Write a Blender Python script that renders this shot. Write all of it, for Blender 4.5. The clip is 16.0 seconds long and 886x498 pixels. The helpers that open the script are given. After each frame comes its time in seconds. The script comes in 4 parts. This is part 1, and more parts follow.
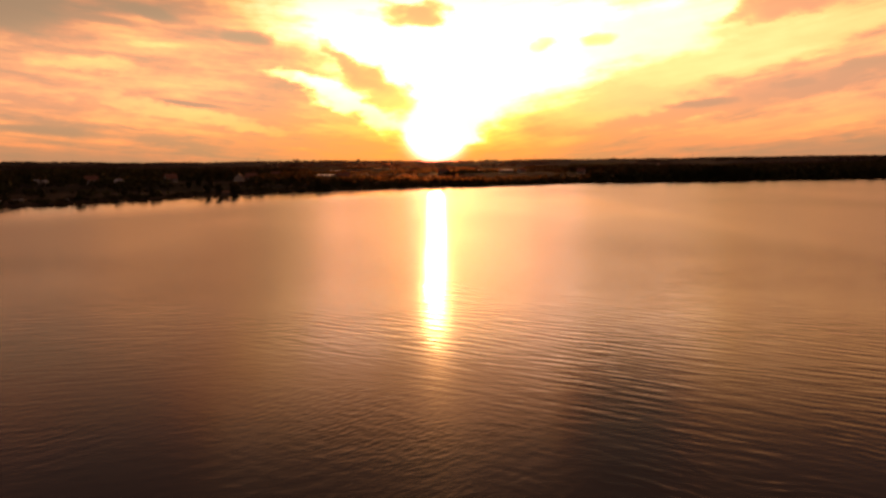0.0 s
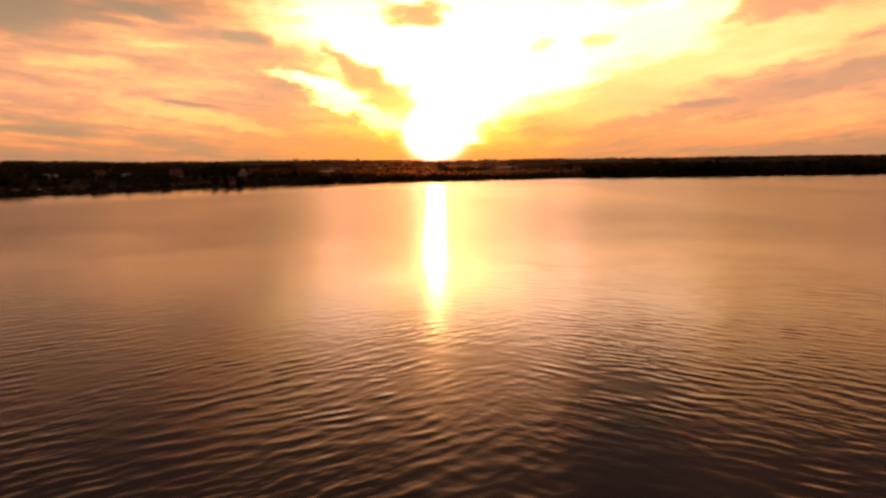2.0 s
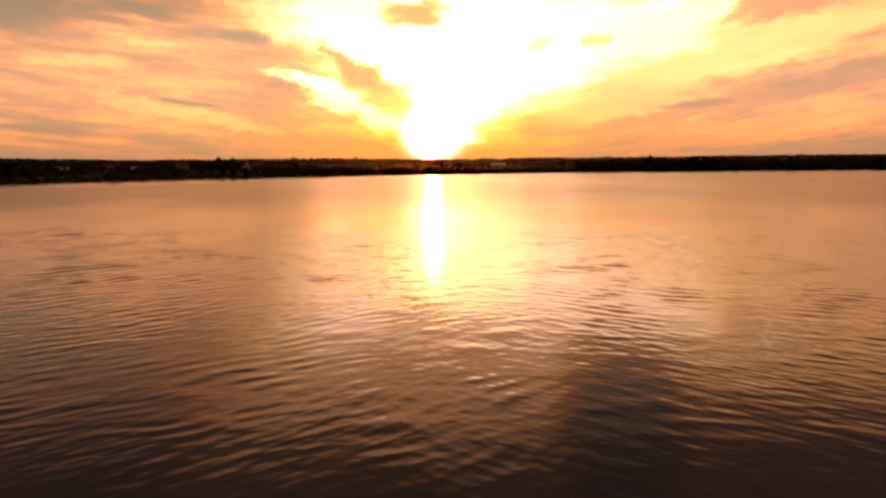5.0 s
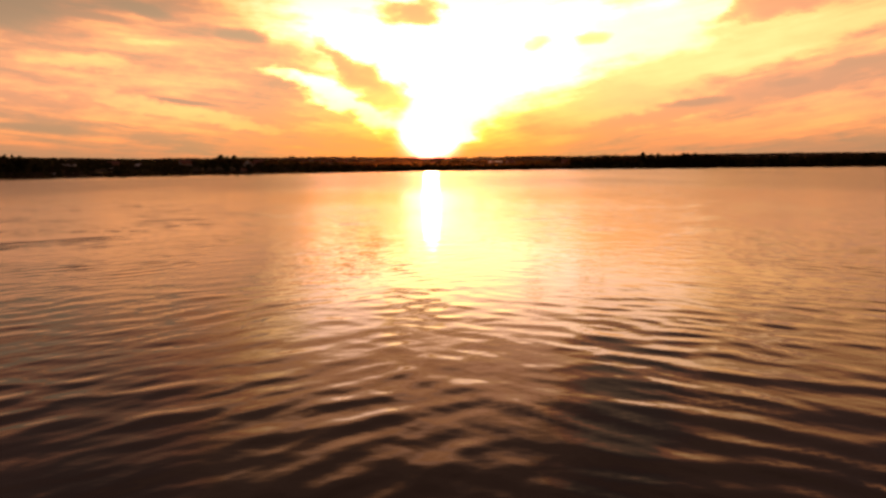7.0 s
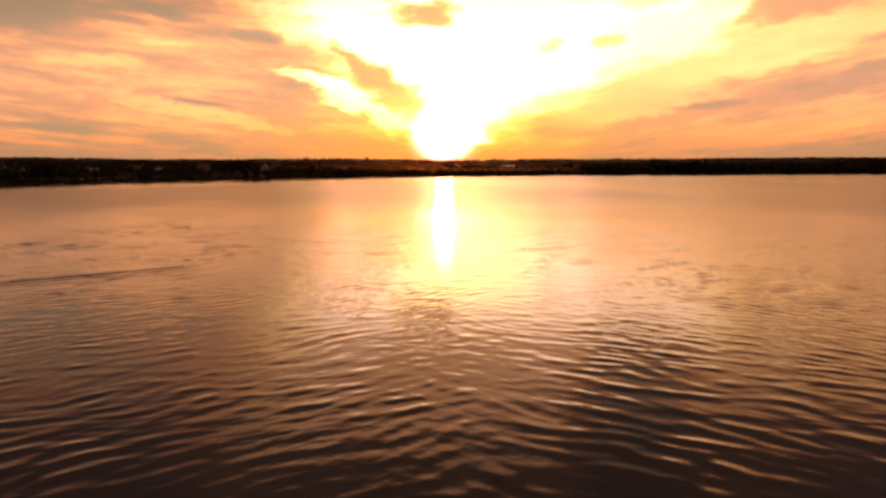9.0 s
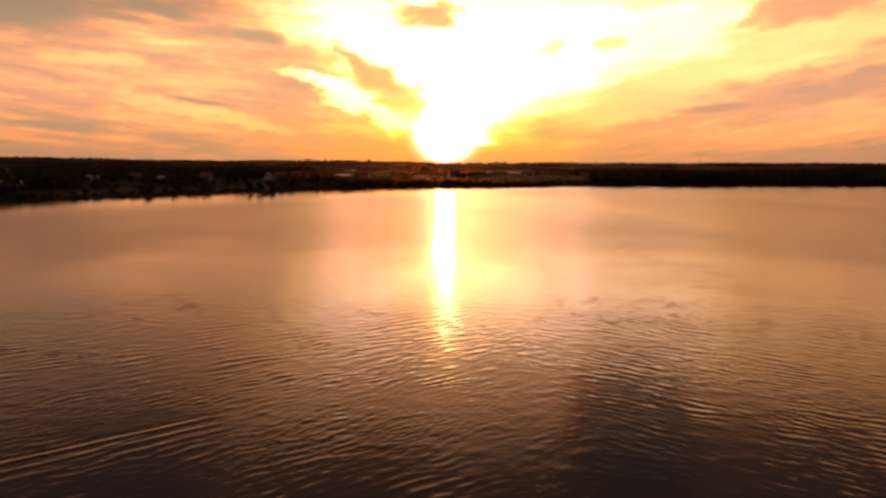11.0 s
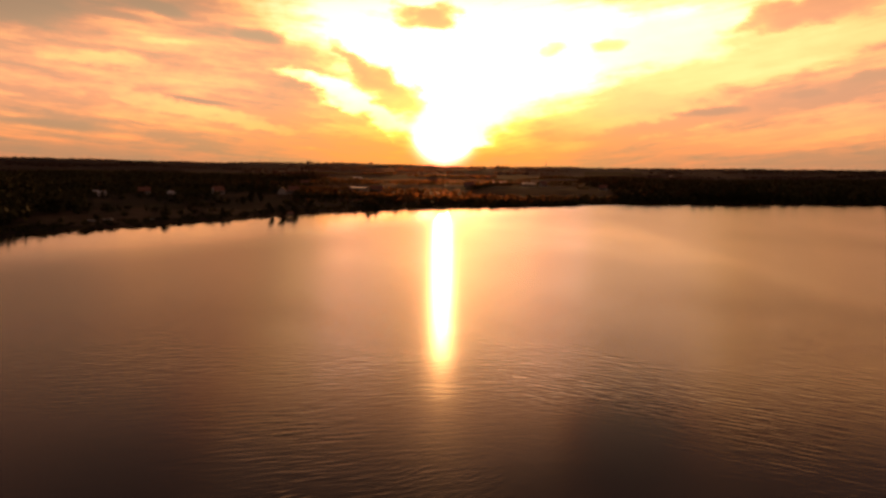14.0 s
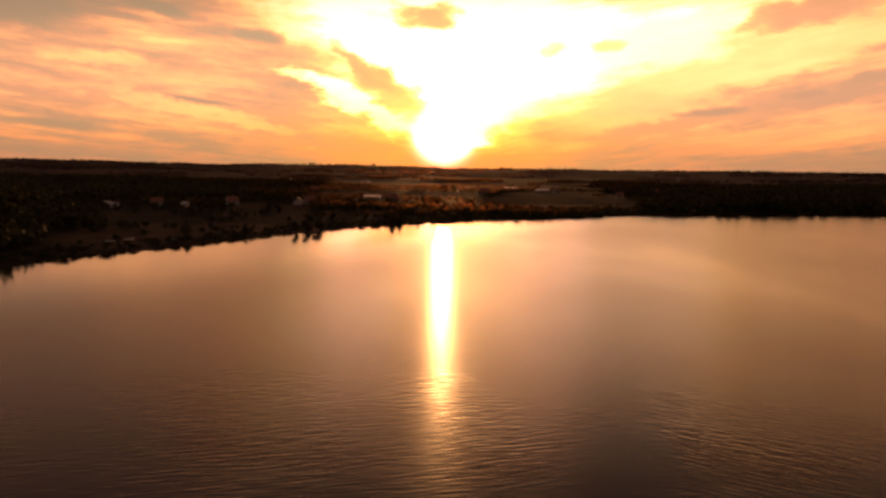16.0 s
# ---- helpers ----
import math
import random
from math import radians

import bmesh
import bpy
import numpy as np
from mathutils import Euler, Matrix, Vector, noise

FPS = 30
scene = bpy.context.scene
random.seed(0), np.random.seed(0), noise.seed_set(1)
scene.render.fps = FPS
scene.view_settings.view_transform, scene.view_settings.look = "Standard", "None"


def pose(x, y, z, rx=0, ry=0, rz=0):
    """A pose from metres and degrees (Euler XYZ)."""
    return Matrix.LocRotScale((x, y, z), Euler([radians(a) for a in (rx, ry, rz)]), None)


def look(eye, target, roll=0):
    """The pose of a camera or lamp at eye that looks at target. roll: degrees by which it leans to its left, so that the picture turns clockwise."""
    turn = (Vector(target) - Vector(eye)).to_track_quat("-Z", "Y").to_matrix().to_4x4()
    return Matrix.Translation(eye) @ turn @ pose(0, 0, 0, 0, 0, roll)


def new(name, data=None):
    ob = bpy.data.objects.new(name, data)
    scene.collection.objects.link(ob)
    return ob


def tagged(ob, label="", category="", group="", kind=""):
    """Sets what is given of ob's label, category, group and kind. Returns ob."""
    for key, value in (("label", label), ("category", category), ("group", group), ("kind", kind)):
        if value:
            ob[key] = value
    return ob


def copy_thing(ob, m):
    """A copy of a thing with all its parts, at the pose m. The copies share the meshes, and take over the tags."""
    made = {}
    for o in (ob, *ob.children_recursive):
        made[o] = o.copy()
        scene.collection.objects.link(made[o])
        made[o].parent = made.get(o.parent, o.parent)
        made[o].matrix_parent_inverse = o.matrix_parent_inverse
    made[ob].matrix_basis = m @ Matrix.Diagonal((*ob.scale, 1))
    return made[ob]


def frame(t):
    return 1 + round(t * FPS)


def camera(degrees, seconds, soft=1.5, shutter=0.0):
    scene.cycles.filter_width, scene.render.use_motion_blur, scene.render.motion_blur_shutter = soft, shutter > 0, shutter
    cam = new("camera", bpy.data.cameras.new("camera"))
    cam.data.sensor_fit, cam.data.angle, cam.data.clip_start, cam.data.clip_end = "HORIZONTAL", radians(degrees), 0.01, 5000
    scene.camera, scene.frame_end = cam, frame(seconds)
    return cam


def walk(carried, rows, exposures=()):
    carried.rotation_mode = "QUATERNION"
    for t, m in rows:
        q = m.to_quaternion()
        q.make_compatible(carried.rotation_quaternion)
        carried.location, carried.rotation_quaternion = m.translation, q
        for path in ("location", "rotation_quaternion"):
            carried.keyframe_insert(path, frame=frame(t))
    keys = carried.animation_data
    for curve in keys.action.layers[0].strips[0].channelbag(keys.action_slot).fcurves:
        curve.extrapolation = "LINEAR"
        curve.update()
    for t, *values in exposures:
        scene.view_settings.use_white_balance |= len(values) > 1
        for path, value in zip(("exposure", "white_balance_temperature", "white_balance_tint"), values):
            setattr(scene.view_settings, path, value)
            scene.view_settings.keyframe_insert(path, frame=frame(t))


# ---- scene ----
# ------------------------------------------------------------------ camera
# seconds, x, y, z, pitch, roll, yaw
PATH = [
    (0.0, 41.0, 8.0, 14.4, -6.48, 0.50, 0.00),
    (1.0, 41.6, -0.8, 12.4, -6.48, 0.49, -0.01),
    (2.0, 42.2, -9.6, 10.4, -6.47, 0.48, -0.04),
    (3.0, 42.8, -18.2, 8.7, -6.46, 0.42, -0.08),
    (4.0, 43.3, -26.7, 7.2, -6.44, 0.35, -0.13),
    (5.2, 43.7, -36.5, 5.8, -6.52, 0.37, -0.26),
    (6.5, 44.0, -46.5, 4.7, -6.59, 0.42, -0.40),
    (7.0, 44.0, -50.0, 4.3, -6.60, 0.42, -0.40),
    (7.5, 44.0, -53.5, 4.2, -6.60, 0.38, -0.40),
    (8.0, 44.0, -56.8, 4.6, -6.59, 0.27, -0.13),
    (8.5, 44.0, -59.3, 6.0, -6.53, 0.14, 0.54),
    (9.0, 44.0, -60.5, 7.7, -6.47, 0.06, 0.62),
    (10.2, 41.6, -54.0, 12.1, -6.40, -0.24, 0.70),
    (11.5, 36.2, -42.5, 17.5, -6.36, -0.44, 0.72),
    (12.5, 29.5, -32.0, 21.6, -6.30, -0.65, 0.67),
    (14.0, 17.3, -17.5, 27.7, -6.29, -0.85, 0.58),
    (15.0, 9.0, -8.7, 31.7, -6.28, -0.92, 0.58),
    (16.0, 0.0, 0.0, 35.5, -6.28, -0.93, 0.58),
]
cam = camera(62.9, 16.0, soft=2.8)
walk(cam, [(t, pose(x, y, z, 90 + p, r, w)) for t, x, y, z, p, r, w in PATH])

# ------------------------------------------------------------------ sky and sun
SUN_AZ, SUN_EL = -0.55, 2.0          # degrees, clockwise from +Y

world = bpy.data.worlds.new("sunset_sky")
scene.world = world
world.use_nodes = True
wt = world.node_tree
wt.nodes.clear()


def wnode(kind, **props):
    nd = wt.nodes.new(kind)
    for k, v in props.items():
        if k == "operation":
            nd.operation = v
    return nd


def plug(tree, socket, value):
    if isinstance(value, bpy.types.NodeSocket):
        tree.links.new(value, socket)
    else:
        socket.default_value = value


def calc(op, a, b=0.0, c=0.0):
    nd = wnode("ShaderNodeMath", operation=op)
    for s, v in zip(nd.inputs, (a, b, c)):
        plug(wt, s, v)
    return nd.outputs[0]


def dot(v, w):
    nd = wnode("ShaderNodeVectorMath", operation="DOT_PRODUCT")
    plug(wt, nd.inputs[0], v)
    plug(wt, nd.inputs[1], w)
    return nd.outputs["Value"]


def vec(x, y, z):
    nd = wnode("ShaderNodeCombineXYZ")
    for s, v in zip(nd.inputs, (x, y, z)):
        plug(wt, s, v)
    return nd.outputs[0]


def ease(x, lo, hi, to_lo=0.0, to_hi=1.0):
    nd = wnode("ShaderNodeMapRange")
    nd.interpolation_type = "SMOOTHSTEP"
    for s, v in zip(nd.inputs, (x, lo, hi, to_lo, to_hi)):
        plug(wt, s, v)
    return nd.outputs[0]


def fuzz(v, scale, detail=4.0, rough=0.55):
    nd = wnode("ShaderNodeTexNoise")
    plug(wt, nd.inputs["Vector"], v)
    nd.inputs["Scale"].default_value = scale
    nd.inputs["Detail"].default_value = detail
    nd.inputs["Roughness"].default_value = rough
    return nd.outputs["Fac"]


def blend(a, b, f):
    return calc("MULTIPLY_ADD", calc("SUBTRACT", b, a), f, a)


direction = wnode("ShaderNodeTexCoord").outputs["Generated"]
sep = wnode("ShaderNodeSeparateXYZ")
wt.links.new(direction, sep.inputs[0])
DX, DY, DZ = sep.outputs
AZ = calc("MULTIPLY", calc("ARCTAN2", DX, DY), 57.2958)
EL = calc("MULTIPLY", calc("ARCSINE", calc("ABSOLUTE", DZ)), 57.2958)

# cloud-sheet coordinates: a flat layer far overhead, so that streaks run out from the sun's place on the horizon
inv = calc("DIVIDE", 1.0, calc("ADD", calc("ABSOLUTE", DZ), 0.035))
sheet = vec(calc("MULTIPLY", DX, inv), calc("MULTIPLY", calc("MULTIPLY", DY, inv), 0.30), 0.0)
streak = fuzz(sheet, 1.1, 6.0, 0.6)
wisp = fuzz(vec(calc("MULTIPLY", AZ, 0.35), EL, 3.0), 0.55, 5.0, 0.6)
# thin streaks that rise away from the sun on both sides
slant = calc("MULTIPLY_ADD", calc("SUBTRACT", AZ, SUN_AZ), blend(0.07, -0.17, ease(AZ, -4.0, 6.0)), EL)
thread = fuzz(vec(calc("MULTIPLY", AZ, 0.13), slant, 11.0), 1.15, 5.0, 0.62)
puff = fuzz(vec(AZ, calc("MULTIPLY", EL, 1.8), 7.0), 0.42, 5.0, 0.52)
puff_b = fuzz(vec(calc("MULTIPLY", AZ, 0.7), calc("MULTIPLY", EL, 1.8), 31.0), 0.5, 5.0, 0.52)

# ragged copies of the angles, for cloud edges
AZW = calc("MULTIPLY_ADD", calc("SUBTRACT", puff, 0.5), 5.0, AZ)
ELW = calc("MULTIPLY_ADD", calc("SUBTRACT", puff_b, 0.5), 2.6, EL)
PLACE = vec(AZW, ELW, 1.0)

# brightness round the sun
sx = calc("SUBTRACT", AZ, SUN_AZ)
sy = calc("SUBTRACT", EL, SUN_EL)
sxw = calc("SUBTRACT", AZW, SUN_AZ)
syw = calc("SUBTRACT", ELW, SUN_EL - 0.9)
lean = calc("MULTIPLY", calc("ARCTAN2", sxw, calc("MAXIMUM", syw, 0.02)), 57.2958)
lean = calc("ABSOLUTE", calc("SUBTRACT", lean, 9.0))
lean = calc("MULTIPLY_ADD", calc("SUBTRACT", streak, 0.5), 26.0, lean)
fan = ease(lean, 78.0, 46.0)
fan = calc("POWER", fan, 1.6)
r2 = calc("ADD", calc("MULTIPLY", sx, sx), calc("MULTIPLY", calc("MULTIPLY", sy, sy), 1.6))
glow = calc("EXPONENT", calc("MULTIPLY", calc("MULTIPLY", r2, r2), -1 / 22.0))
halo = calc("EXPONENT", calc("MULTIPLY", r2, -1 / 90.0))
core = calc("EXPONENT", calc("MULTIPLY", r2, -1 / 0.36))

side = ease(calc("ABSOLUTE", AZ), 16.0, 110.0, 1.0, 0.10)
aslant = calc("MULTIPLY_ADD", calc("MAXIMUM", calc("MULTIPLY", AZ, -1.0), 0.0), 0.15, calc("MULTIPLY_ADD", calc("MAXIMUM", AZ, 0.0), ease(EL, 11.5, 18.0, 0.05, 0.18), EL))
high = calc("MULTIPLY", ease(aslant, 11.5, 15.5, 1.0, 0.66), ease(aslant, 17.0, 25.5, 1.0, 0.08))
level = calc("MULTIPLY_ADD", calc("SUBTRACT", streak, 0.5), 1.6, 0.88)
level = calc("MULTIPLY_ADD", calc("SUBTRACT", wisp, 0.5), 1.5, level)
level = calc("MULTIPLY_ADD", calc("SUBTRACT", thread, 0.5), 2.1, level)
level = calc("MAXIMUM", level, 0.46)
level = calc("MULTIPLY_ADD", halo, 0.45, level)
level = calc("MULTIPLY_ADD", fan, ease(EL, 10.5, 15.0, 2.2, 1.1), level)


def cloud(level, az, el, long, thick, tilt, amount, to, place=PLACE):
    """One cloud or gap: pulls the brightness towards `to` inside a ragged oval."""
    c, s = math.cos(radians(tilt)), math.sin(radians(tilt))
    p = dot(place, (c / long, s / long, -(az * c + el * s) / long))
    q = dot(place, (-s / thick, c / thick, (az * s - el * c) / thick))
    d = calc("MULTIPLY_ADD", p, p, calc("MULTIPLY", q, q))
    return blend(level, to, ease(d, 2.1, 0.1, 0.0, amount))


# bright gaps: azimuth, elevation, half length, half thickness, tilt, amount, brightness
for gap in ((-11.2, 6.7, 2.0, 0.5, -8, 0.8, 2.6), (-8.4, 5.6, 2.6, 0.9, -24, 0.95, 3.1),
            (-5.0, 3.8, 3.4, 0.8, -24, 1.0, 3.3), (-25.2, 7.3, 3.2, 0.6, -6, 0.65, 1.75),
            (-18.5, 4.0, 6.5, 0.5, -9, 0.8, 1.6), (16.5, 6.3, 7.5, 1.7, 24, 0.7, 1.8),
            (15.5, 9.4, 6.0, 1.7, 10, 0.9, 2.5), (25.0, 8.0, 7.0, 0.9, 12, 0.7, 1.8),
            (27.5, 9.6, 6.0, 1.0, 8, 0.6, 1.7), (25.0, 2.8, 8.0, 0.8, 7, 0.6, 1.3)):
    level = cloud(level, *gap)
# grey-brown clouds
for veil in ((-4.7, 6.0, 3.4, 1.3, -30, 1.0, 0.98), (-6.6, 7.3, 2.9, 0.7, -34, 0.9, 0.62),
             (-1.9, 11.6, 2.3, 0.9, 0, 0.95, 1.0), (-30.2, 10.6, 3.6, 1.6, -4, 0.95, 0.38),
             (-29.5, 4.6, 5.0, 0.4, -4, 0.7, 0.66)):
    level = cloud(level, *veil)
for veil in ((20.0, 4.2, 9.0, 0.7, 13, 0.9, 0.74), (29.5, 6.2, 6.0, 0.5, 14, 0.9, 0.6),
             (25.5, 11.1, 4.2, 0.8, 10, 0.9, 0.8), (-12.0, 1.5, 5.0, 0.4, 0, 0.6, 0.75),
             (30.0, 1.2, 9.0, 0.6, 3, 0.7, 0.6), (30.0, 21.5, 13.0, 4.5, 10, 0.45, 0.25), (-30.0, 1.0, 9.0, 0.5, -2, 0.6, 0.62),
             (14.6, 20.0, 4.6, 6.4, 0, 0.85, 0.12), (-25.0, 20.5, 6.0, 5.5, 0, 0.6, 0.25)):
    level = cloud(level, *veil)

# smaller clouds with crisper edges, and thin streaks low in the sky
CRISP = vec(calc("MULTIPLY_ADD", calc("SUBTRACT", puff, 0.5), 3.0, AZ), calc("MULTIPLY_ADD", calc("SUBTRACT", puff_b, 0.5), 0.7, EL), 1.0)
for veil in ((-21.4, 11.0, 2.3, 0.45, -10, 1.0, 0.40), (-25.0, 10.4, 2.6, 0.26, -6, 0.9, 0.5), (-14.5, 9.6, 1.9, 0.45, -8, 1.0, 0.38),
             (7.7, 9.1, 1.1, 0.5, 8, 0.7, 1.15), (11.8, 9.4, 1.1, 0.4, 6, 0.65, 1.25),
             (-18.6, 4.75, 2.4, 0.16, -6.5, 1.0, 0.36), (-13.0, 3.9, 4.0, 0.22, -8, 0.7, 0.7), (-19.5, 4.3, 2.2, 0.22, -7, 0.7, 1.7), (-28.6, 2.7, 3.4, 0.34, -5, 1.0, 0.34),
             (-23.0, 2.95, 1.6, 0.08, -6, 0.8, 0.5), (-10.8, 1.7, 2.4, 0.22, -3, 0.6, 0.6), (19.5, 4.5, 2.0, 0.3, 5, 0.95, 0.42),
             (25.4, 5.6, 1.2, 0.26, 6, 0.8, 0.5), (29.6, 6.7, 2.0, 0.3, 10, 0.8, 0.55)):
    level = cloud(level, *veil, CRISP)

level = calc("MULTIPLY", level, blend(ease(EL, 0.2, 3.2, 0.42, 1.0), ease(EL, 0.2, 2.6, 0.55, 1.0), ease(calc("ABSOLUTE", sx), 16.0, 4.0)))
level = calc("MULTIPLY_ADD", glow, 5.0, level)
level = calc("MULTIPLY_ADD", core, 15.0, level)
# the wedge of thin bright veil over the sun
spread = calc("MULTIPLY_ADD", calc("MAXIMUM", calc("SUBTRACT", ELW, 1.2), 0.0), 0.62, 1.7)
off = calc("DIVIDE", calc("MULTIPLY_ADD", EL, -0.17, sxw), spread)
wedge = calc("MULTIPLY", calc("EXPONENT", calc("MULTIPLY", calc("MULTIPLY", off, off), -1.0)), calc("MULTIPLY", ease(EL, 0.7, 2.2), ease(EL, 11.5, 8.0)))
level = calc("MULTIPLY_ADD", wedge, 1.9, level)
# hue: grey-mauve in the thick cloud, orange in thin cloud, gold near the sun, bleaching to white where it is brightest
grey = calc("MAXIMUM", calc("SUBTRACT", 0.85, level), 0.0)
thin_veil = calc("MAXIMUM", ease(EL, 3.0, 7.5), wedge)
hot = calc("MAXIMUM", calc("SUBTRACT", level, blend(2.3, 1.3, thin_veil)), 0.0)
gold = ease(calc("SQRT", r2), 16.0, 3.0, 0.0, 1.0)
low_gold = calc("MULTIPLY", calc("EXPONENT", calc("MULTIPLY", calc("MULTIPLY", sx, sx), -1 / 190.0)), calc("MULTIPLY", ease(EL, 5.0, 1.2), calc("SUBTRACT", 1.0, calc("EXPONENT", calc("MULTIPLY", r2, -1 / 4.0)))))
green = calc("MULTIPLY", calc("MULTIPLY", level, blend(0.400, 0.428, gold)), calc("MULTIPLY", ease(EL, 1.0, 8.0, 0.88, 1.0), ease(EL, 11.5, 16.5, 1.0, 0.78)))
green = calc("MULTIPLY", green, calc("MULTIPLY", blend(1.0, 0.82, low_gold), ease(EL, 0.3, 3.0, 0.82, 1.0)))
green = calc("MULTIPLY_ADD", grey, ease(EL, 4.0, 9.0, 0.19, 0.27), calc("MULTIPLY_ADD", hot, blend(0.17, 0.29, thin_veil), green))
blue = calc("MULTIPLY", calc("MULTIPLY_ADD", level, 0.065, 0.09), calc("MULTIPLY", ease(EL, 0.5, 6.0, 0.52, 1.0), ease(EL, 10.0, 16.0, 1.0, 0.75)))
blue = calc("MULTIPLY", blue, blend(1.0, 0.7, gold))
blue = calc("MULTIPLY", blue, blend(1.0, 0.55, low_gold))
bleach = blend(calc("MULTIPLY", calc("MULTIPLY", hot, blend(1.0, 0.7, low_gold)), 0.29), calc("MULTIPLY", calc("MULTIPLY", hot, hot), 0.33), thin_veil)
blue = calc("MULTIPLY_ADD", grey, 0.06, calc("ADD", calc("MINIMUM", bleach, ease(EL, 11.5, 15.0, 0.74, 0.3)), blue))
red = calc("MULTIPLY_ADD", grey, 0.12, level)
red = calc("MULTIPLY_ADD", calc("MAXIMUM", calc("SUBTRACT", red, 1.0), 0.0), calc("MULTIPLY", ease(calc("ABSOLUTE", sx), 13.0, 6.5, 0.1, 0.75), ease(EL, 6.0, 10.5, 1.0, 0.1)), red)
blue = calc("MULTIPLY_ADD", glow, 0.7, blue)
fade = calc("MULTIPLY", side, high)
tint = wnode("ShaderNodeVectorMath", operation="SCALE")
wt.links.new(vec(red, green, blue), tint.inputs[0])
wt.links.new(fade, tint.inputs["Scale"])
# dim blue-grey dusk overhead and behind
nishita = wnode("ShaderNodeTexSky")
nishita.sky_type = "NISHITA"
nishita.sun_disc = False
nishita.sun_elevation = radians(SUN_EL)
nishita.sun_rotation = radians(SUN_AZ)
dusk = wnode("ShaderNodeVectorMath", operation="SCALE")
wt.links.new(nishita.outputs[0], dusk.inputs[0])
dusk.inputs["Scale"].default_value = 0.012
haze = wnode("ShaderNodeVectorMath", operation="ADD")
wt.links.new(tint.outputs[0], haze.inputs[0])
wt.links.new(dusk.outputs[0], haze.inputs[1])
veil_all = wnode("ShaderNodeVectorMath", operation="ADD")
wt.links.new(haze.outputs[0], veil_all.inputs[0])
veil_all.inputs[1].default_value = (0.108, 0.057, 0.046)      # mauve afterglow all round
back = wnode("ShaderNodeBackground")
wt.links.new(veil_all.outputs[0], back.inputs["Color"])
back.inputs["Strength"].default_value = 1.0
out = wnode("ShaderNodeOutputWorld")
wt.links.new(back.outputs[0], out.inputs["Surface"])

sun = new("sun", bpy.data.lights.new("sun", "SUN"))
sun.data.energy, sun.data.angle, sun.data.color = 1.4, radians(1.0), (1.0, 0.45, 0.15)
sa, se = radians(SUN_AZ), radians(SUN_EL)
toward_sun = Vector((math.sin(sa) * math.cos(se), math.cos(sa) * math.cos(se), math.sin(se)))
sun.matrix_world = look(toward_sun * 300, (0, 0, 0))

# ------------------------------------------------------------------ materials


def material(name, build):
    m = bpy.data.materials.new(name)
    m.use_nodes = True
    t = m.node_tree
    build(t, t.nodes["Principled BSDF"])
    return m


def tex_noise(t, scale, detail=4.0, coord="Object", stretch=None):
    tc = t.nodes.new("ShaderNodeTexCoord")
    src = tc.outputs[coord]
    if stretch:
        mp = t.nodes.new("ShaderNodeMapping")
        mp.inputs["Scale"].default_value = stretch
        t.links.new(src, mp.inputs["Vector"])
        src = mp.outputs[0]
    nz = t.nodes.new("ShaderNodeTexNoise")
    nz.inputs["Scale"].default_value = scale
    nz.inputs["Detail"].default_value = detail
    t.links.new(src, nz.inputs["Vector"])
    return nz.outputs["Fac"]


def ramp(t, fac, *stops):
    r = t.nodes.new("ShaderNodeValToRGB")
    while len(r.color_ramp.elements) < len(stops):
        r.color_ramp.elements.new(0.5)
    for e, (p, c) in zip(r.color_ramp.elements, stops):
        e.position, e.color = p, (*c, 1)
    t.links.new(fac, r.inputs[0])
    return r.outputs[0]


def mix(t, f, a, b, how="MIX"):
    nd = t.nodes.new("ShaderNodeMix")
    nd.data_type, nd.blend_type = "RGBA", how
    plug(t, nd.inputs[0], f)
    plug(t, nd.inputs[6], a if isinstance(a, bpy.types.NodeSocket) else (*a, 1))
    plug(t, nd.inputs[7], b if isinstance(b, bpy.types.NodeSocket) else (*b, 1))
    return nd.outputs[2]


def bumped(t, p, fac, distance, strength=1.0, normal=None):
    b = t.nodes.new("ShaderNodeBump")
    b.inputs["Strength"].default_value = strength
    plug(t, b.inputs["Distance"], distance)
    t.links.new(fac, b.inputs["Height"])
    if normal:
        t.links.new(normal, b.inputs["Normal"])
    t.links.new(b.outputs[0], p.inputs["Normal"])
    return b.outputs[0]


def crests(t, heading, length, seed, run=3.2):
    """Short-crested wavelets whose crests lie square to a heading, in degrees from +Y."""
    tc = t.nodes.new("ShaderNodeTexCoord")
    mp = t.nodes.new("ShaderNodeMapping")
    mp.vector_type = "TEXTURE"
    mp.inputs["Location"].default_value = (seed * 37.0, seed * 11.0, 0)
    mp.inputs["Rotation"].default_value = (0, 0, radians(-heading))
    mp.inputs["Scale"].default_value = (length * run, length * 0.56, 1)
    t.links.new(tc.outputs["Object"], mp.inputs["Vector"])
    w = t.nodes.new("ShaderNodeTexNoise")
    w.inputs["Scale"].default_value = 1.0
    w.inputs["Detail"].default_value = 0.3
    t.links.new(mp.outputs[0], w.inputs["Vector"])
    return w.outputs["Fac"]


def sums(t, op, a, b, c=0.0):
    nd = t.nodes.new("ShaderNodeMath")
    nd.operation = op
    for s, v in zip(nd.inputs, (a, b, c)):
        plug(t, s, v)
    return nd.outputs[0]


def slide(t, x, lo, hi, to_lo, to_hi):
    mr = t.nodes.new("ShaderNodeMapRange")
    mr.interpolation_type = "SMOOTHSTEP"
    for s, v in zip(mr.inputs, (x, lo, hi, to_lo, to_hi)):
        plug(t, s, v)
    return mr.outputs[0]


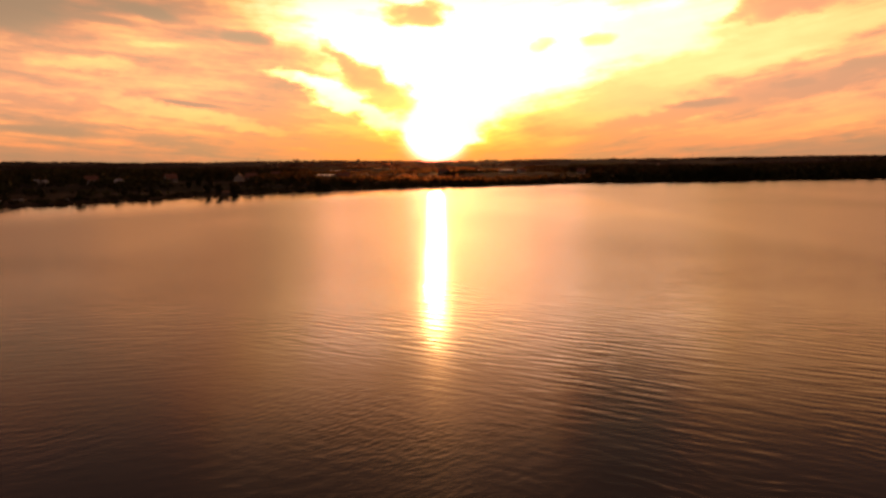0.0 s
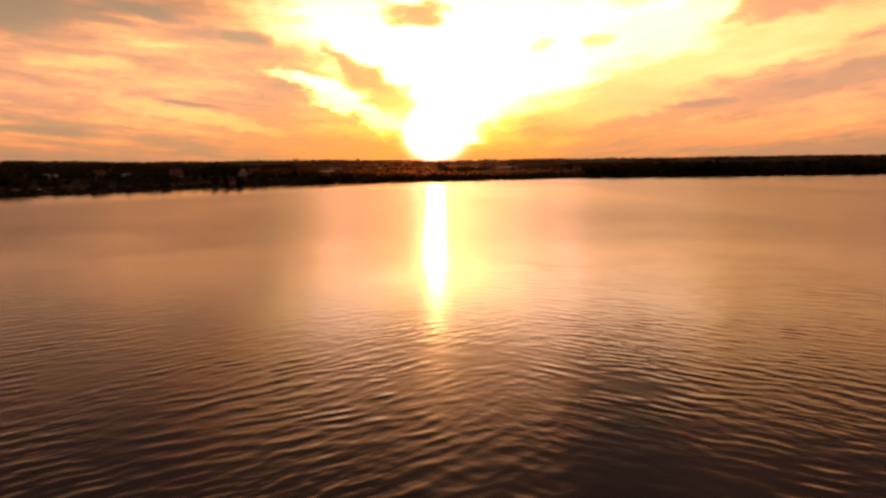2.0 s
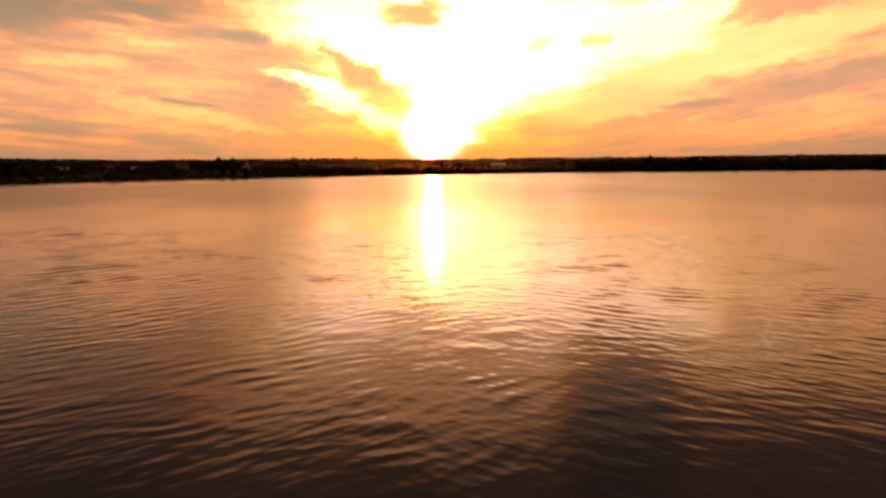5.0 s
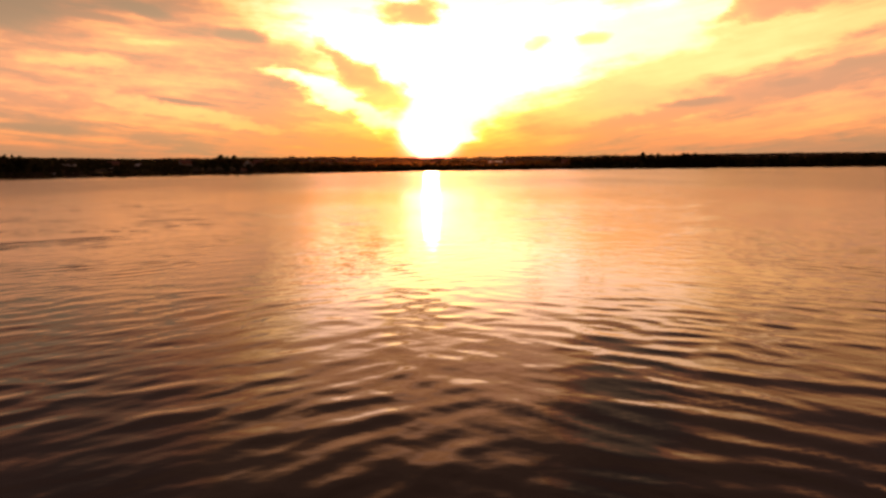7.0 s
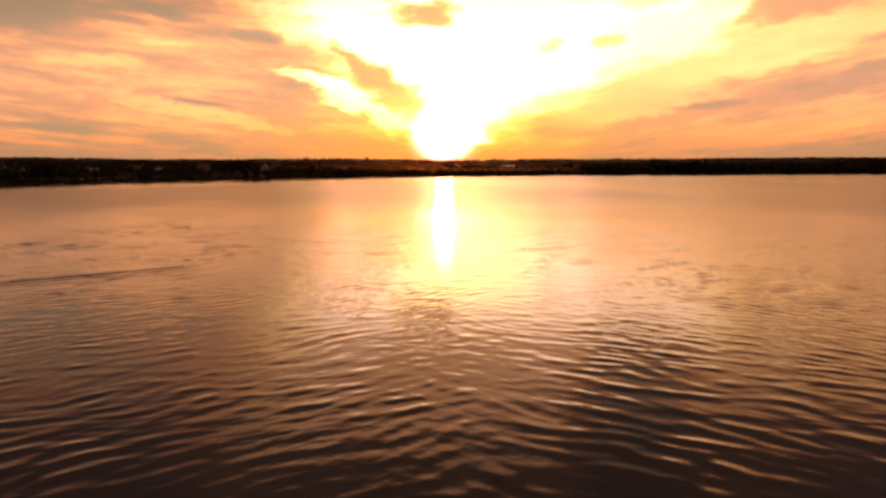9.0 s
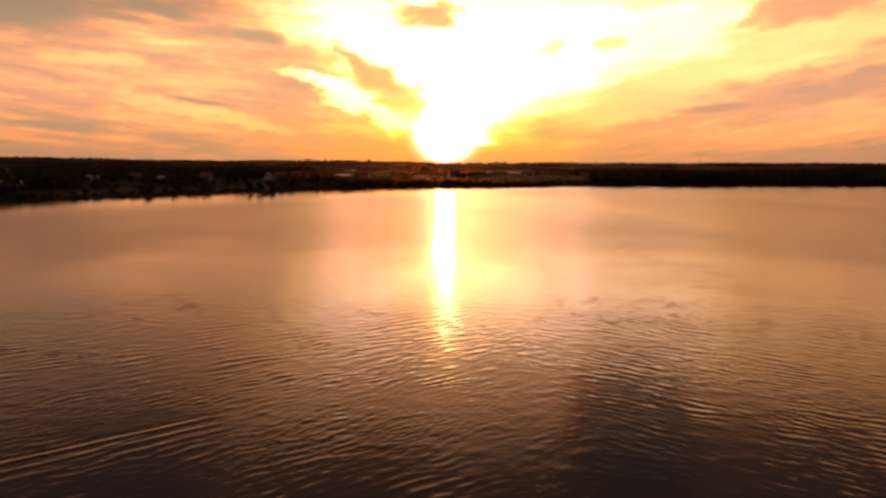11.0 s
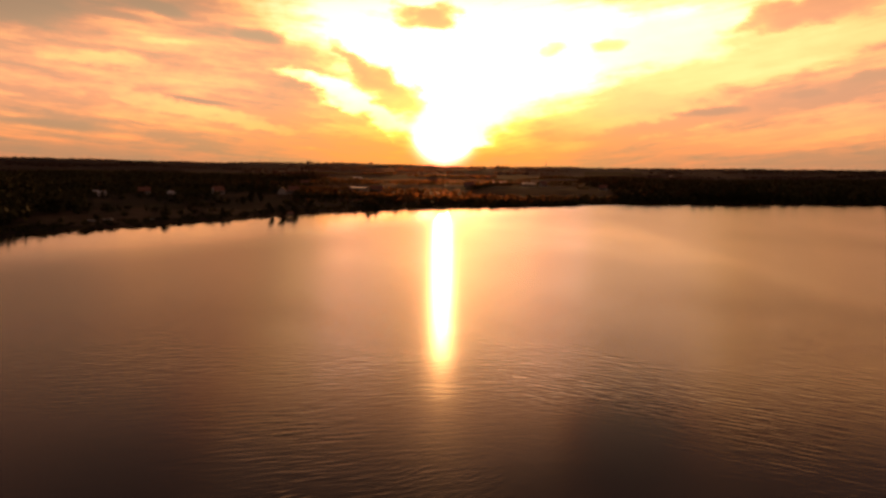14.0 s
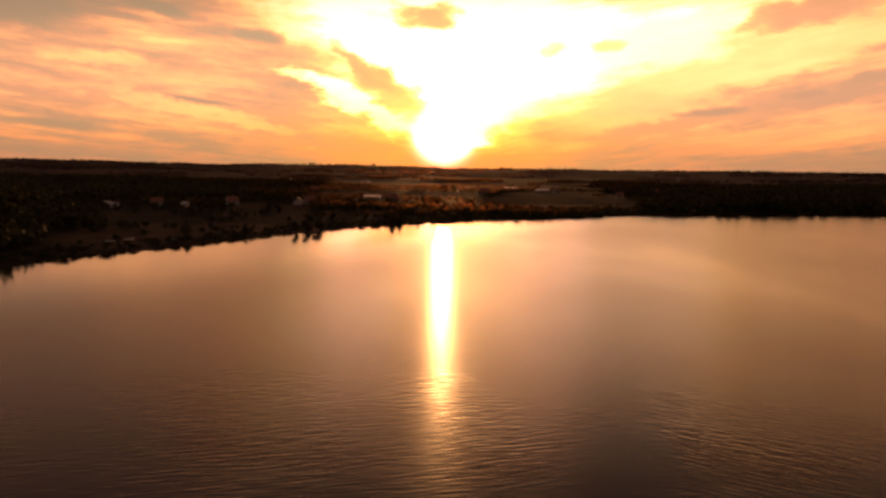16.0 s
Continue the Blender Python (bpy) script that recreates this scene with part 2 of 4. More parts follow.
def water_look(t, p):
    p.inputs["Base Color"].default_value = (0.005, 0.0045, 0.0035, 1)
    p.inputs["IOR"].default_value = 1.333
    # rosy-mauve cast painted into the reflections, which plain water would mirror untinted
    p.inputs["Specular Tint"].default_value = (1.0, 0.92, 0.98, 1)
    tc = t.nodes.new("ShaderNodeTexCoord")
    sp = t.nodes.new("ShaderNodeSeparateXYZ")
    t.links.new(tc.outputs["Object"], sp.inputs[0])
    wx, wy = sp.outputs[0], sp.outputs[1]
    # wind ruffles the open lake in patches; the reach close to the turning point is glassy
    patches = tex_noise(t, 0.012, 3.0, stretch=(1, 0.45, 1))
    edge = sums(t, "MULTIPLY_ADD", sums(t, "SUBTRACT", tex_noise(t, 0.03, 4.0), 0.5), 110.0, wy)
    rough = sums(t, "MULTIPLY_ADD", sums(t, "SUBTRACT", patches, 0.45), slide(t, wy, 0.0, 150.0, 0.01, 0.25), sums(t, "ADD", slide(t, wy, -38.0, 25.0, 0.01, 0.13), sums(t, "MULTIPLY", slide(t, edge, 30.0, 125.0, 0.0, 0.08), slide(t, sums(t, "ABSOLUTE", sums(t, "SUBTRACT", wx, 25.0), 0.0), 30.0, 95.0, 1.0, 0.75))))
    aside = slide(t, sums(t, "ABSOLUTE", sums(t, "SUBTRACT", wx, 45.0), 0.0), 30.0, 75.0, 0.0, 0.2)
    rough = sums(t, "SMOOTH_MAX", rough, aside, 0.08)
    # still water in the lee of the western bank
    lee = sums(t, "MULTIPLY_ADD", sums(t, "ADD", wx, 152.0), 0.864, sums(t, "MULTIPLY", sums(t, "SUBTRACT", wy, 240.0), -0.507))
    lee = sums(t, "MULTIPLY_ADD", tex_noise(t, 0.03, 2.0), 14.0, lee)
    rough = sums(t, "MULTIPLY", rough, slide(t, lee, 25.0, 110.0, 0.35, 1.0))
    plug(t, p.inputs["Roughness"], sums(t, "SMOOTH_MIN", rough, 0.238, 0.10))
    # the chop far out runs along the lake: crests lie across it
    plug(t, p.inputs["Anisotropic"], slide(t, wy, 20.0, 110.0, 0.0, 0.55))
    fore = t.nodes.new("ShaderNodeCombineXYZ")
    fore.inputs[1].default_value = 1.0
    t.links.new(fore.outputs[0], p.inputs["Tangent"])
    # two crossing trains of wavelets, which die away in places
    side = slide(t, wx, 51.0, 37.0, 0.0, 1.0)
    west_side = slide(t, wx, 42.0, 10.0, 0.0, 1.0)
    ripple = sums(t, "MULTIPLY", crests(t, -15, 1.15, 1), west_side)
    ripple = sums(t, "MULTIPLY_ADD", crests(t, 30, 1.15, 2), sums(t, "SUBTRACT", 1.0, west_side), ripple)
    ripple = sums(t, "MULTIPLY_ADD", crests(t, 8, 1.0, 3), 0.2, ripple)
    gusts = slide(t, tex_noise(t, 0.045, 3.0, stretch=(1, 0.7, 1)), 0.34, 0.72, 0.4, 1.15)
    ripple = sums(t, "SUBTRACT", ripple, 0.6)
    ripple = sums(t, "MULTIPLY", ripple, sums(t, "MULTIPLY", gusts, sums(t, "MAXIMUM", slide(t, edge, 15.0, 95.0, 0.0, 1.0), sums(t, "MULTIPLY", slide(t, wy, 40.0, 85.0, 0.0, 1.0), slide(t, sums(t, "ABSOLUTE", sums(t, "SUBTRACT", wx, 45.0), 0.0), 40.0, 60.0, 0.0, 1.0)))))
    west = slide(t, wx, 50.0, 5.0, 2.3, 2.0)
    n0 = bumped(t, p, sums(t, "MULTIPLY", sums(t, "MULTIPLY", ripple, west), slide(t, wy, 110.0, 180.0, 1.0, 0.015)), 0.032, 1.0)
    n1 = bumped(t, p, tex_noise(t, 1.3, 2.0, stretch=(0.8, 1.4, 1)), 0.006, 1.0, n0)
    # short sharp wavelets riding on the near trains
    fine = sums(t, "MULTIPLY", crests(t, -44, 0.55, 4, 1.2), side)
    fine = sums(t, "MULTIPLY_ADD", crests(t, 44, 0.55, 5, 1.2), sums(t, "SUBTRACT", 1.0, side), fine)
    lulls = slide(t, tex_noise(t, 0.09, 2.0), 0.36, 0.68, 0.25, 0.9)
    bumped(t, p, sums(t, "MULTIPLY", sums(t, "MULTIPLY", fine, lulls), slide(t, edge, 5.0, 70.0, 1.0, 0.0)), slide(t, wy, -40.0, 10.0, 0.012, 0.026), 1.0, n1)


def land_look(t, p):
    cells = t.nodes.new("ShaderNodeTexVoronoi")
    cells.inputs["Scale"].default_value = 0.0055
    tc = t.nodes.new("ShaderNodeTexCoord")
    mp = t.nodes.new("ShaderNodeMapping")
    mp.inputs["Scale"].default_value = (0.7, 1.2, 0.0)
    mp.inputs["Rotation"].default_value = (0, 0, 0.3)
    t.links.new(tc.outputs["Object"], mp.inputs["Vector"])
    t.links.new(mp.outputs[0], cells.inputs["Vector"])
    sep_c = t.nodes.new("ShaderNodeSeparateColor")
    t.links.new(cells.outputs["Color"], sep_c.inputs[0])
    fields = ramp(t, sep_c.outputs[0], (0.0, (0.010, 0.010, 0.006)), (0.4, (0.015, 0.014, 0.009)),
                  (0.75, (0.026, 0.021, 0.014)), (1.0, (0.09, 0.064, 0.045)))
    # far haze put into the colour: hill ground turns paler and mauve
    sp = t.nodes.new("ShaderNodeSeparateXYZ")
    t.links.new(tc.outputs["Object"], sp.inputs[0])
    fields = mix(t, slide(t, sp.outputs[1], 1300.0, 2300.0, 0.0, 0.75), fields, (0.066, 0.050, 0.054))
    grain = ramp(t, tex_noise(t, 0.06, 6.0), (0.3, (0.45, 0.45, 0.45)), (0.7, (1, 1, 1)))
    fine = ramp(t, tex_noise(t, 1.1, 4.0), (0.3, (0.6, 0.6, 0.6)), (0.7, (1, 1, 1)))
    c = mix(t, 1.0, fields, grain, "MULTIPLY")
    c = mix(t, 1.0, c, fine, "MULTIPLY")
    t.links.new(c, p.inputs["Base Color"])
    p.inputs["Roughness"].default_value = 0.8
    p.inputs["Specular IOR Level"].default_value = 0.01
    bumped(t, p, tex_noise(t, 0.7, 5.0), 0.3, 0.7)


def leaf_look(dark, light, thinness=0.06):
    def build(t, p):
        geo = t.nodes.new("ShaderNodeNewGeometry")
        info = t.nodes.new("ShaderNodeObjectInfo")
        c = ramp(t, geo.outputs["Random Per Island"], (0.0, dark), (1.0, light))
        v = ramp(t, info.outputs["Random"], (0.0, (0.7, 0.75, 0.7)), (1.0, (1.0, 0.95, 0.85)))
        t.links.new(mix(t, 1.0, c, v, "MULTIPLY"), p.inputs["Base Color"])
        p.inputs["Roughness"].default_value = 0.8
        p.inputs["Specular IOR Level"].default_value = 0.05
        # thin leaves let some of the light behind them through
        thin = t.nodes.new("ShaderNodeBsdfRefraction")
        thin.inputs["IOR"].default_value, thin.inputs["Roughness"].default_value = 1.14, 0.9
        t.links.new(mix(t, 0.8, c, (0.34, 0.12, 0.05)), thin.inputs["Color"])
        both = t.nodes.new("ShaderNodeMixShader")
        both.inputs[0].default_value = thinness
        t.links.new(p.outputs[0], both.inputs[1])
        t.links.new(thin.outputs[0], both.inputs[2])
        t.links.new(both.outputs[0], t.nodes["Material Output"].inputs["Surface"])
    return build


def bark_look(t, p):
    c = ramp(t, tex_noise(t, 6.0, 6.0, stretch=(1, 1, 0.2)), (0.3, (0.03, 0.022, 0.015)), (0.7, (0.12, 0.09, 0.06)))
    t.links.new(c, p.inputs["Base Color"])
    p.inputs["Roughness"].default_value = 0.9


def worn_look(a, b, scale, rough=0.8):
    def build(t, p):
        c = ramp(t, tex_noise(t, scale, 6.0), (0.3, a), (0.7, b))
        t.links.new(c, p.inputs["Base Color"])
        p.inputs["Roughness"].default_value = rough
        p.inputs["Specular IOR Level"].default_value = 0.5 if rough < 0.85 else 0.01
        bumped(t, p, tex_noise(t, scale * 4, 4.0), 0.01, 0.5)
    return build


def glass_look(t, p):
    p.inputs["Base Color"].default_value = (0.02, 0.022, 0.025, 1)
    p.inputs["Roughness"].default_value = 0.05


def steel_look(t, p):
    c = ramp(t, tex_noise(t, 3.0, 4.0), (0.3, (0.20, 0.20, 0.21)), (0.7, (0.33, 0.33, 0.34)))
    t.links.new(c, p.inputs["Base Color"])
    p.inputs["Metallic"].default_value, p.inputs["Roughness"].default_value = 0.8, 0.5


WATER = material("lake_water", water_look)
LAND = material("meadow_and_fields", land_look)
LEAF = material("summer_leaves", leaf_look((0.050, 0.058, 0.022), (0.11, 0.115, 0.048), 0.045))
LEAF_DARK = material("dark_leaves", leaf_look((0.036, 0.040, 0.018), (0.075, 0.075, 0.034), 0.018))
# distance haze painted into these leaves: a mauve-grey version for the hills
LEAF_HAZED = material("hazed_hill_leaves", leaf_look((0.055, 0.043, 0.042), (0.10, 0.078, 0.075), 0.045))
REED = material("dry_reeds", leaf_look((0.05, 0.05, 0.02), (0.13, 0.10, 0.045)))
STUBBLE = material("pale_stubble", worn_look((0.020, 0.015, 0.010), (0.052, 0.037, 0.024), 0.05, 0.95))
PASTURE = material("green_pasture", worn_look((0.010, 0.010, 0.006), (0.026, 0.024, 0.014), 0.04, 0.95))
BARK = material("bark", bark_look)
RENDER_WHITE = material("white_render", worn_look((0.42, 0.40, 0.37), (0.60, 0.58, 0.55), 0.8))
RENDER_CREAM = material("cream_render", worn_look((0.32, 0.27, 0.20), (0.45, 0.38, 0.29), 0.8))
ROOF_TILE = material("roof_tiles", worn_look((0.14, 0.06, 0.04), (0.26, 0.12, 0.08), 1.5))
ROOF_GREY = material("grey_metal_roof", worn_look((0.35, 0.35, 0.36), (0.50, 0.50, 0.51), 0.7, 0.30))
TIMBER = material("weathered_timber", worn_look((0.08, 0.06, 0.045), (0.20, 0.16, 0.12), 4.0))
BRICK = material("chimney_brick", worn_look((0.16, 0.07, 0.05), (0.30, 0.15, 0.10), 5.0))
GLASS = material("window_glass", glass_look)
BOAT_PAINT = material("white_boat_paint", worn_look((0.60, 0.60, 0.58), (0.82, 0.82, 0.80), 3.0, 0.35))
STEEL = material("galvanised_steel", steel_look)

# ------------------------------------------------------------------ helpers


def link_mesh(name, verts, faces, mat, parent=None, label="", smooth=False):
    me = bpy.data.meshes.new(name)
    if isinstance(verts, np.ndarray):
        verts = verts.tolist()
    me.from_pydata(verts, [], faces if isinstance(faces, list) else faces.tolist())
    me.materials.append(mat)
    if smooth:
        me.polygons.foreach_set("use_smooth", [True] * len(me.polygons))
    ob = new(name, me)
    if parent:
        ob.parent = parent
    if label:
        ob["label"] = label
    return ob


def part(name, bm, mat, parent=None, label="", smooth=False):
    me = bpy.data.meshes.new(name)
    for f in bm.faces:
        f.smooth = smooth
    bm.to_mesh(me)
    bm.free()
    me.materials.append(mat)
    ob = new(name, me)
    if parent:
        ob.parent = parent
    if label:
        ob["label"] = label
    return ob


def box(bm, x0, x1, y0, y1, z0, z1):
    made = bmesh.ops.create_cube(bm, size=1.0, matrix=Matrix.Translation(((x0 + x1) / 2, (y0 + y1) / 2, (z0 + z1) / 2))
                                 @ Matrix.Diagonal((x1 - x0, y1 - y0, z1 - z0, 1)))
    return made["verts"]


def rod(bm, a, b, r0, r1, sides=6):
    a, b = Vector(a), Vector(b)
    d = b - a
    m = Matrix.Translation((a + b) / 2) @ d.to_track_quat("Z", "Y").to_matrix().to_4x4()
    bmesh.ops.create_cone(bm, cap_ends=True, segments=sides, radius1=r0, radius2=r1, depth=d.length, matrix=m)


# ------------------------------------------------------------------ the lake's outline
# a closed curve through a few turning points of the shore
TURNS = [(-900, -700), (-420, -330), (-205, 60), (-152, 240), (-112, 325), (-72, 405), (-7, 487), (95, 553), (178, 600),
         (390, 650), (760, 700), (1250, 620), (1500, 150), (1200, -700), (200, -1000)]


def closed_curve(turns, steps=24):
    pts = np.array(turns, float)
    n, rows = len(pts), []
    for i in range(n):
        a, b, c, d = pts[i - 1], pts[i], pts[(i + 1) % n], pts[(i + 2) % n]
        for k in range(steps):
            s = k / steps
            rows.append(0.5 * (2 * b + (c - a) * s + (2 * a - 5 * b + 4 * c - d) * s * s + (3 * b - a - 3 * c + d) * s ** 3))
    return np.array(rows)


SHORE = closed_curve(TURNS)


def shore_distance(x, y):
    """Metres from the shoreline: positive on land."""
    x, y = np.asarray(x, float), np.asarray(y, float)
    p = np.stack([x.ravel(), y.ravel()], -1)
    best = np.full(len(p), 1e9)
    inside = np.zeros(len(p), bool)
    nxt = np.roll(SHORE, -1, 0)
    for a, b in zip(SHORE, nxt):
        ab = b - a
        s = np.clip(((p - a) @ ab) / (ab @ ab), 0, 1)
        d = p - a - s[:, None] * ab
        best = np.minimum(best, (d * d).sum(1))
        cross = (a[1] > p[:, 1]) != (b[1] > p[:, 1])
        xs = a[0] + (p[:, 1] - a[1]) * ab[0] / (ab[1] if abs(ab[1]) > 1e-9 else 1e-9)
        inside ^= cross & (p[:, 0] < xs)
    d = np.sqrt(best)
    return np.where(inside, -d, d).reshape(x.shape)


def waves(x, y, table, seed):
    """A sum of smooth random undulations: wavelength, height."""
    rs = np.random.RandomState(seed)
    z = np.zeros_like(x)
    for length, height in table:
        for _ in range(5):
            a, ph = rs.uniform(0, 2 * np.pi), rs.uniform(0, 2 * np.pi)
            k = 2 * np.pi / (length * rs.uniform(0.75, 1.3))
            z += height / 2.2 * np.sin(k * (x * np.cos(a) + y * np.sin(a)) + ph)
    return z


def step(v, a, b):
    s = np.clip((v - a) / (b - a), 0, 1)
    return s * s * (3 - 2 * s)


def land_height(x, y, d=None):
    x, y = np.asarray(x, float), np.asarray(y, float)
    d = shore_distance(x, y) if d is None else d
    r = np.hypot(x - 40, y)
    bank = np.where(d > 0, 0.9 * step(d, -1, 7) + 0.006 * np.maximum(d, 0), np.maximum(d * 0.12, -3.0))
    away = step(d, 5, 300)
    hills = 40 * step(r, 1500, 4200) * (1 - 0.3 * step(r, 4250, 4800))
    rolling = away * waves(x, y, ((900, 2.2), (350, 0.9)), 4) + step(r, 1500, 3600) * waves(x, y, ((1500, 3.5), (420, 1.2)), 9)
    bank = np.minimum(bank, 5.5)
    jag = np.where(np.abs(d) < 12, 0.25 * waves(x, y, ((26, 1.0), (9, 0.6)), 2), 0)
    return np.where(d > -12, bank + hills * away + rolling + jag, bank)


def ground_at(x, y):
    return float(land_height(np.array([x]), np.array([y]))[0])


def graded(lo, hi, fine_lo, fine_hi, fine, growth, biggest):
    mid = list(np.arange(fine_lo, fine_hi + 1e-6, fine))
    up, s = [mid[-1]], fine
    while up[-1] < hi:
        s = min(s * growth, biggest)
        up.append(up[-1] + s)
    dn, s = [mid[0]], fine
    while dn[-1] > lo:
        s = min(s * growth, biggest)
        dn.append(dn[-1] - s)
    return np.array(dn[:0:-1] + mid + up[1:])


def grid_faces(nx, ny):
    i = np.arange(nx - 1)[None, :] + nx * np.arange(ny - 1)[:, None]
    return np.stack([i, i + 1, i + nx + 1, i + nx], -1).reshape(-1, 4)


# ground: one sheet out to the horizon
gx = graded(-4300, 4300, -200, 420, 7, 1.045, 90)
gy = graded(-4000, 4800, 190, 700, 7, 1.04, 80)
GX, GY = np.meshgrid(gx, gy)
GZ = land_height(GX, GY)
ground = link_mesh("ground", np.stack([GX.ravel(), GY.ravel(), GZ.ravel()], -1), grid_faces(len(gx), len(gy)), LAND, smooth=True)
tagged(ground, "dark meadows and patchwork fields rising to low hills", "ground", kind="structure")

# pale fields between the dark hedges: near left, near right, far right and far left corners
FIELDS = (((-166, 551), (-109, 568), (-119, 622), (-181, 604), STUBBLE), ((-93, 527), (-43, 546), (-46, 579), (-98, 560), STUBBLE),
          ((-27, 557), (-8, 563), (-9, 589), (-28, 583), STUBBLE), ((28, 752), (196, 794), (226, 915), (33, 850), STUBBLE),
          ((132, 1760), (234, 1768), (304, 2290), (168, 2236), STUBBLE), ((445, 2325), (640, 2364), (748, 2760), (515, 2692), PASTURE),
          ((-292, 1300), (-222, 1357), (-285, 1746), (-342, 1524), STUBBLE), ((339, 1146), (458, 1298), (584, 1658), (441, 1492), STUBBLE),
          ((-160, 405), (-141, 411), (-160, 469), (-181, 461), PASTURE))


def field(a, b, c, d, mat):
    """A ploughed or mown strip laid over the ground, with a slightly uneven border."""
    n, m = 22, 12
    u, v = np.meshgrid(np.linspace(0, 1, n), np.linspace(0, 1, m))
    a, b, c, d = (np.array(p, float) for p in (a, b, c, d))
    p = (1 - v)[..., None] * ((1 - u)[..., None] * a + u[..., None] * b) + v[..., None] * ((1 - u)[..., None] * d + u[..., None] * c)
    wide = 0.035 * np.linalg.norm(b - a)
    x = p[..., 0] + wide * waves(p[..., 0], p[..., 1], ((60, 0.6), (22, 0.4)), 81)
    y = p[..., 1] + wide * waves(p[..., 0], p[..., 1], ((50, 0.6), (18, 0.4)), 82)
    z = land_height(x, y) + 0.25
    ob = link_mesh("field", np.stack([x.ravel(), y.ravel(), z.ravel()], -1), grid_faces(n, m), mat, smooth=True)
    return tagged(ob, "pale stubble field beyond the lake" if mat is STUBBLE else "dull green pasture beyond the lake", "field", kind="structure")


for strip in FIELDS:
    field(*strip)


def open_ground(x, y):
    """True away from the fields and from the strip of ground just in front of them."""
    clear = np.ones(np.shape(x), bool)
    for a, b, c, d, _ in FIELDS:
        q = np.array((a, b, c, d), float)
        q[:2] += (np.mean(q[:2], 0) - np.mean(q[2:], 0)) * 0.12
        inside = np.ones(np.shape(x), bool)
        for k in range(4):
            e = q[(k + 1) % 4] - q[k]
            inside &= e[0] * (y - q[k, 1]) - e[1] * (x - q[k, 0]) > 0
        clear &= ~inside
    return clear


# water: fine where the camera comes low, coarse far off
wx = graded(-900, 1500, 3, 82, 0.16, 1.06, 60)
wy = graded(-1000, 760, -52, 66, 0.16, 1.05, 25)
WX, WY = np.meshgrid(wx, wy)


def train(x, y, heading, length, height, seed, spread=10, band=0.35):
    """A train of wavelets running towards a heading, in degrees from +Y."""
    rs = np.random.RandomState(seed)
    z = np.zeros_like(x)
    x, y = x + waves(x, y, ((7, 0.22), (3.2, 0.10)), seed + 50), y + waves(x, y, ((6, 0.22), (3.0, 0.10)), seed + 70)
    for _ in range(26):
        a = radians(heading + rs.normal(0, spread))
        k = 2 * np.pi / (length * rs.uniform(1 - band, 1 + band))
        z += np.sin(k * (x * np.sin(a) + y * np.cos(a)) + rs.uniform(0, 6.28))
    q = z / 3.6
    return height * (q + 0.25 * q * q)


def groups(x, y, size, seed):
    """Where the wavelets come in groups: 0 in the lulls, about 1 in the middle of a group."""
    broad = np.clip(0.62 + 0.62 * waves(x, y, ((size, 0.6), (size * 0.45, 0.5)), seed), 0.12, 1.08)
    return broad * np.clip(0.85 + 0.42 * waves(x, y, ((6.5, 0.6), (3.5, 0.4)), seed + 90), 0.4, 1.25)


left = step(WX, 50, 39)
WZ = (left * groups(WX, WY, 26, 5) * train(WX, WY, -40, 0.88, 0.0105, 1, 16, 0.17)
      + (1 - left) * groups(WX, WY, 26, 6) * train(WX, WY, 40, 0.85, 0.0110, 2, 16, 0.17)
      + train(WX, WY, 0, 2.4, 0.0042, 8, 50))
# longer, steadier rows of crests over the open middle
rows = step(WY, -14, 6)
WZ += rows * (left * groups(WX, WY, 34, 15) * train(WX, WY, -40, 1.42, 0.0105, 25, 8, 0.12) + (1 - left) * groups(WX, WY, 34, 16) * train(WX, WY, 41, 1.30, 0.0095, 26, 8, 0.12))
near = step(WY, -18, -34)
WZ += near * (left * train(WX, WY, -38, 1.4, 0.0085, 21, 20) + (1 - left) * train(WX, WY, 40, 1.4, 0.0095, 22, 20))
reach = step(WX, -14, 0) * step(WX, 104, 90) * step(WY, -75, -60) * step(WY + 4 * waves(WX, WY, ((45, 0.8), (18, 0.5)), 12), 60, 18)
WZ *= np.where(reach > 0.02, reach, 0) * (0.54 + 0.12 * step(WY, -5, 25))
# the thin wake of a water bird across the calm reach
along = (WX - 23.5) * 0.76 + (WY + 4.5) * 0.65
across = (WX - 23.5) * -0.65 + (WY + 4.5) * 0.76
for shift, tall in ((0.0, 0.036), (1.3, 0.024), (2.5, 0.015)):
    u = ((across + shift) / 0.34) ** 2
    WZ += tall * (1 - 2 * u) * np.exp(-u) * step(along, 1.5, -1) * step(along, -34, -14)
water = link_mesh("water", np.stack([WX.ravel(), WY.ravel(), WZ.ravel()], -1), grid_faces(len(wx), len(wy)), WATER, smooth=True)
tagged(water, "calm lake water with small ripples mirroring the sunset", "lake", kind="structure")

# ------------------------------------------------------------------ trees


def leaf_cards(centres, size, rs):
    """Small bent leaf sprays, one quad each, turned every way."""
    n = len(centres)
    u = rs.normal(size=(n, 3))
    u /= np.linalg.norm(u, axis=1)[:, None]
    w = np.cross(u, rs.normal(size=(n, 3)))
    w /= np.linalg.norm(w, axis=1)[:, None]
    s = size * rs.uniform(0.6, 1.3, (n, 1))
    a, b = u * s, w * s * 0.7
    v = np.stack([centres - a - b, centres + a - b * 0.6, centres + a * 0.8 + b, centres - a * 0.7 + b], 1).reshape(-1, 3)
    return v, np.arange(4 * n).reshape(n, 4)


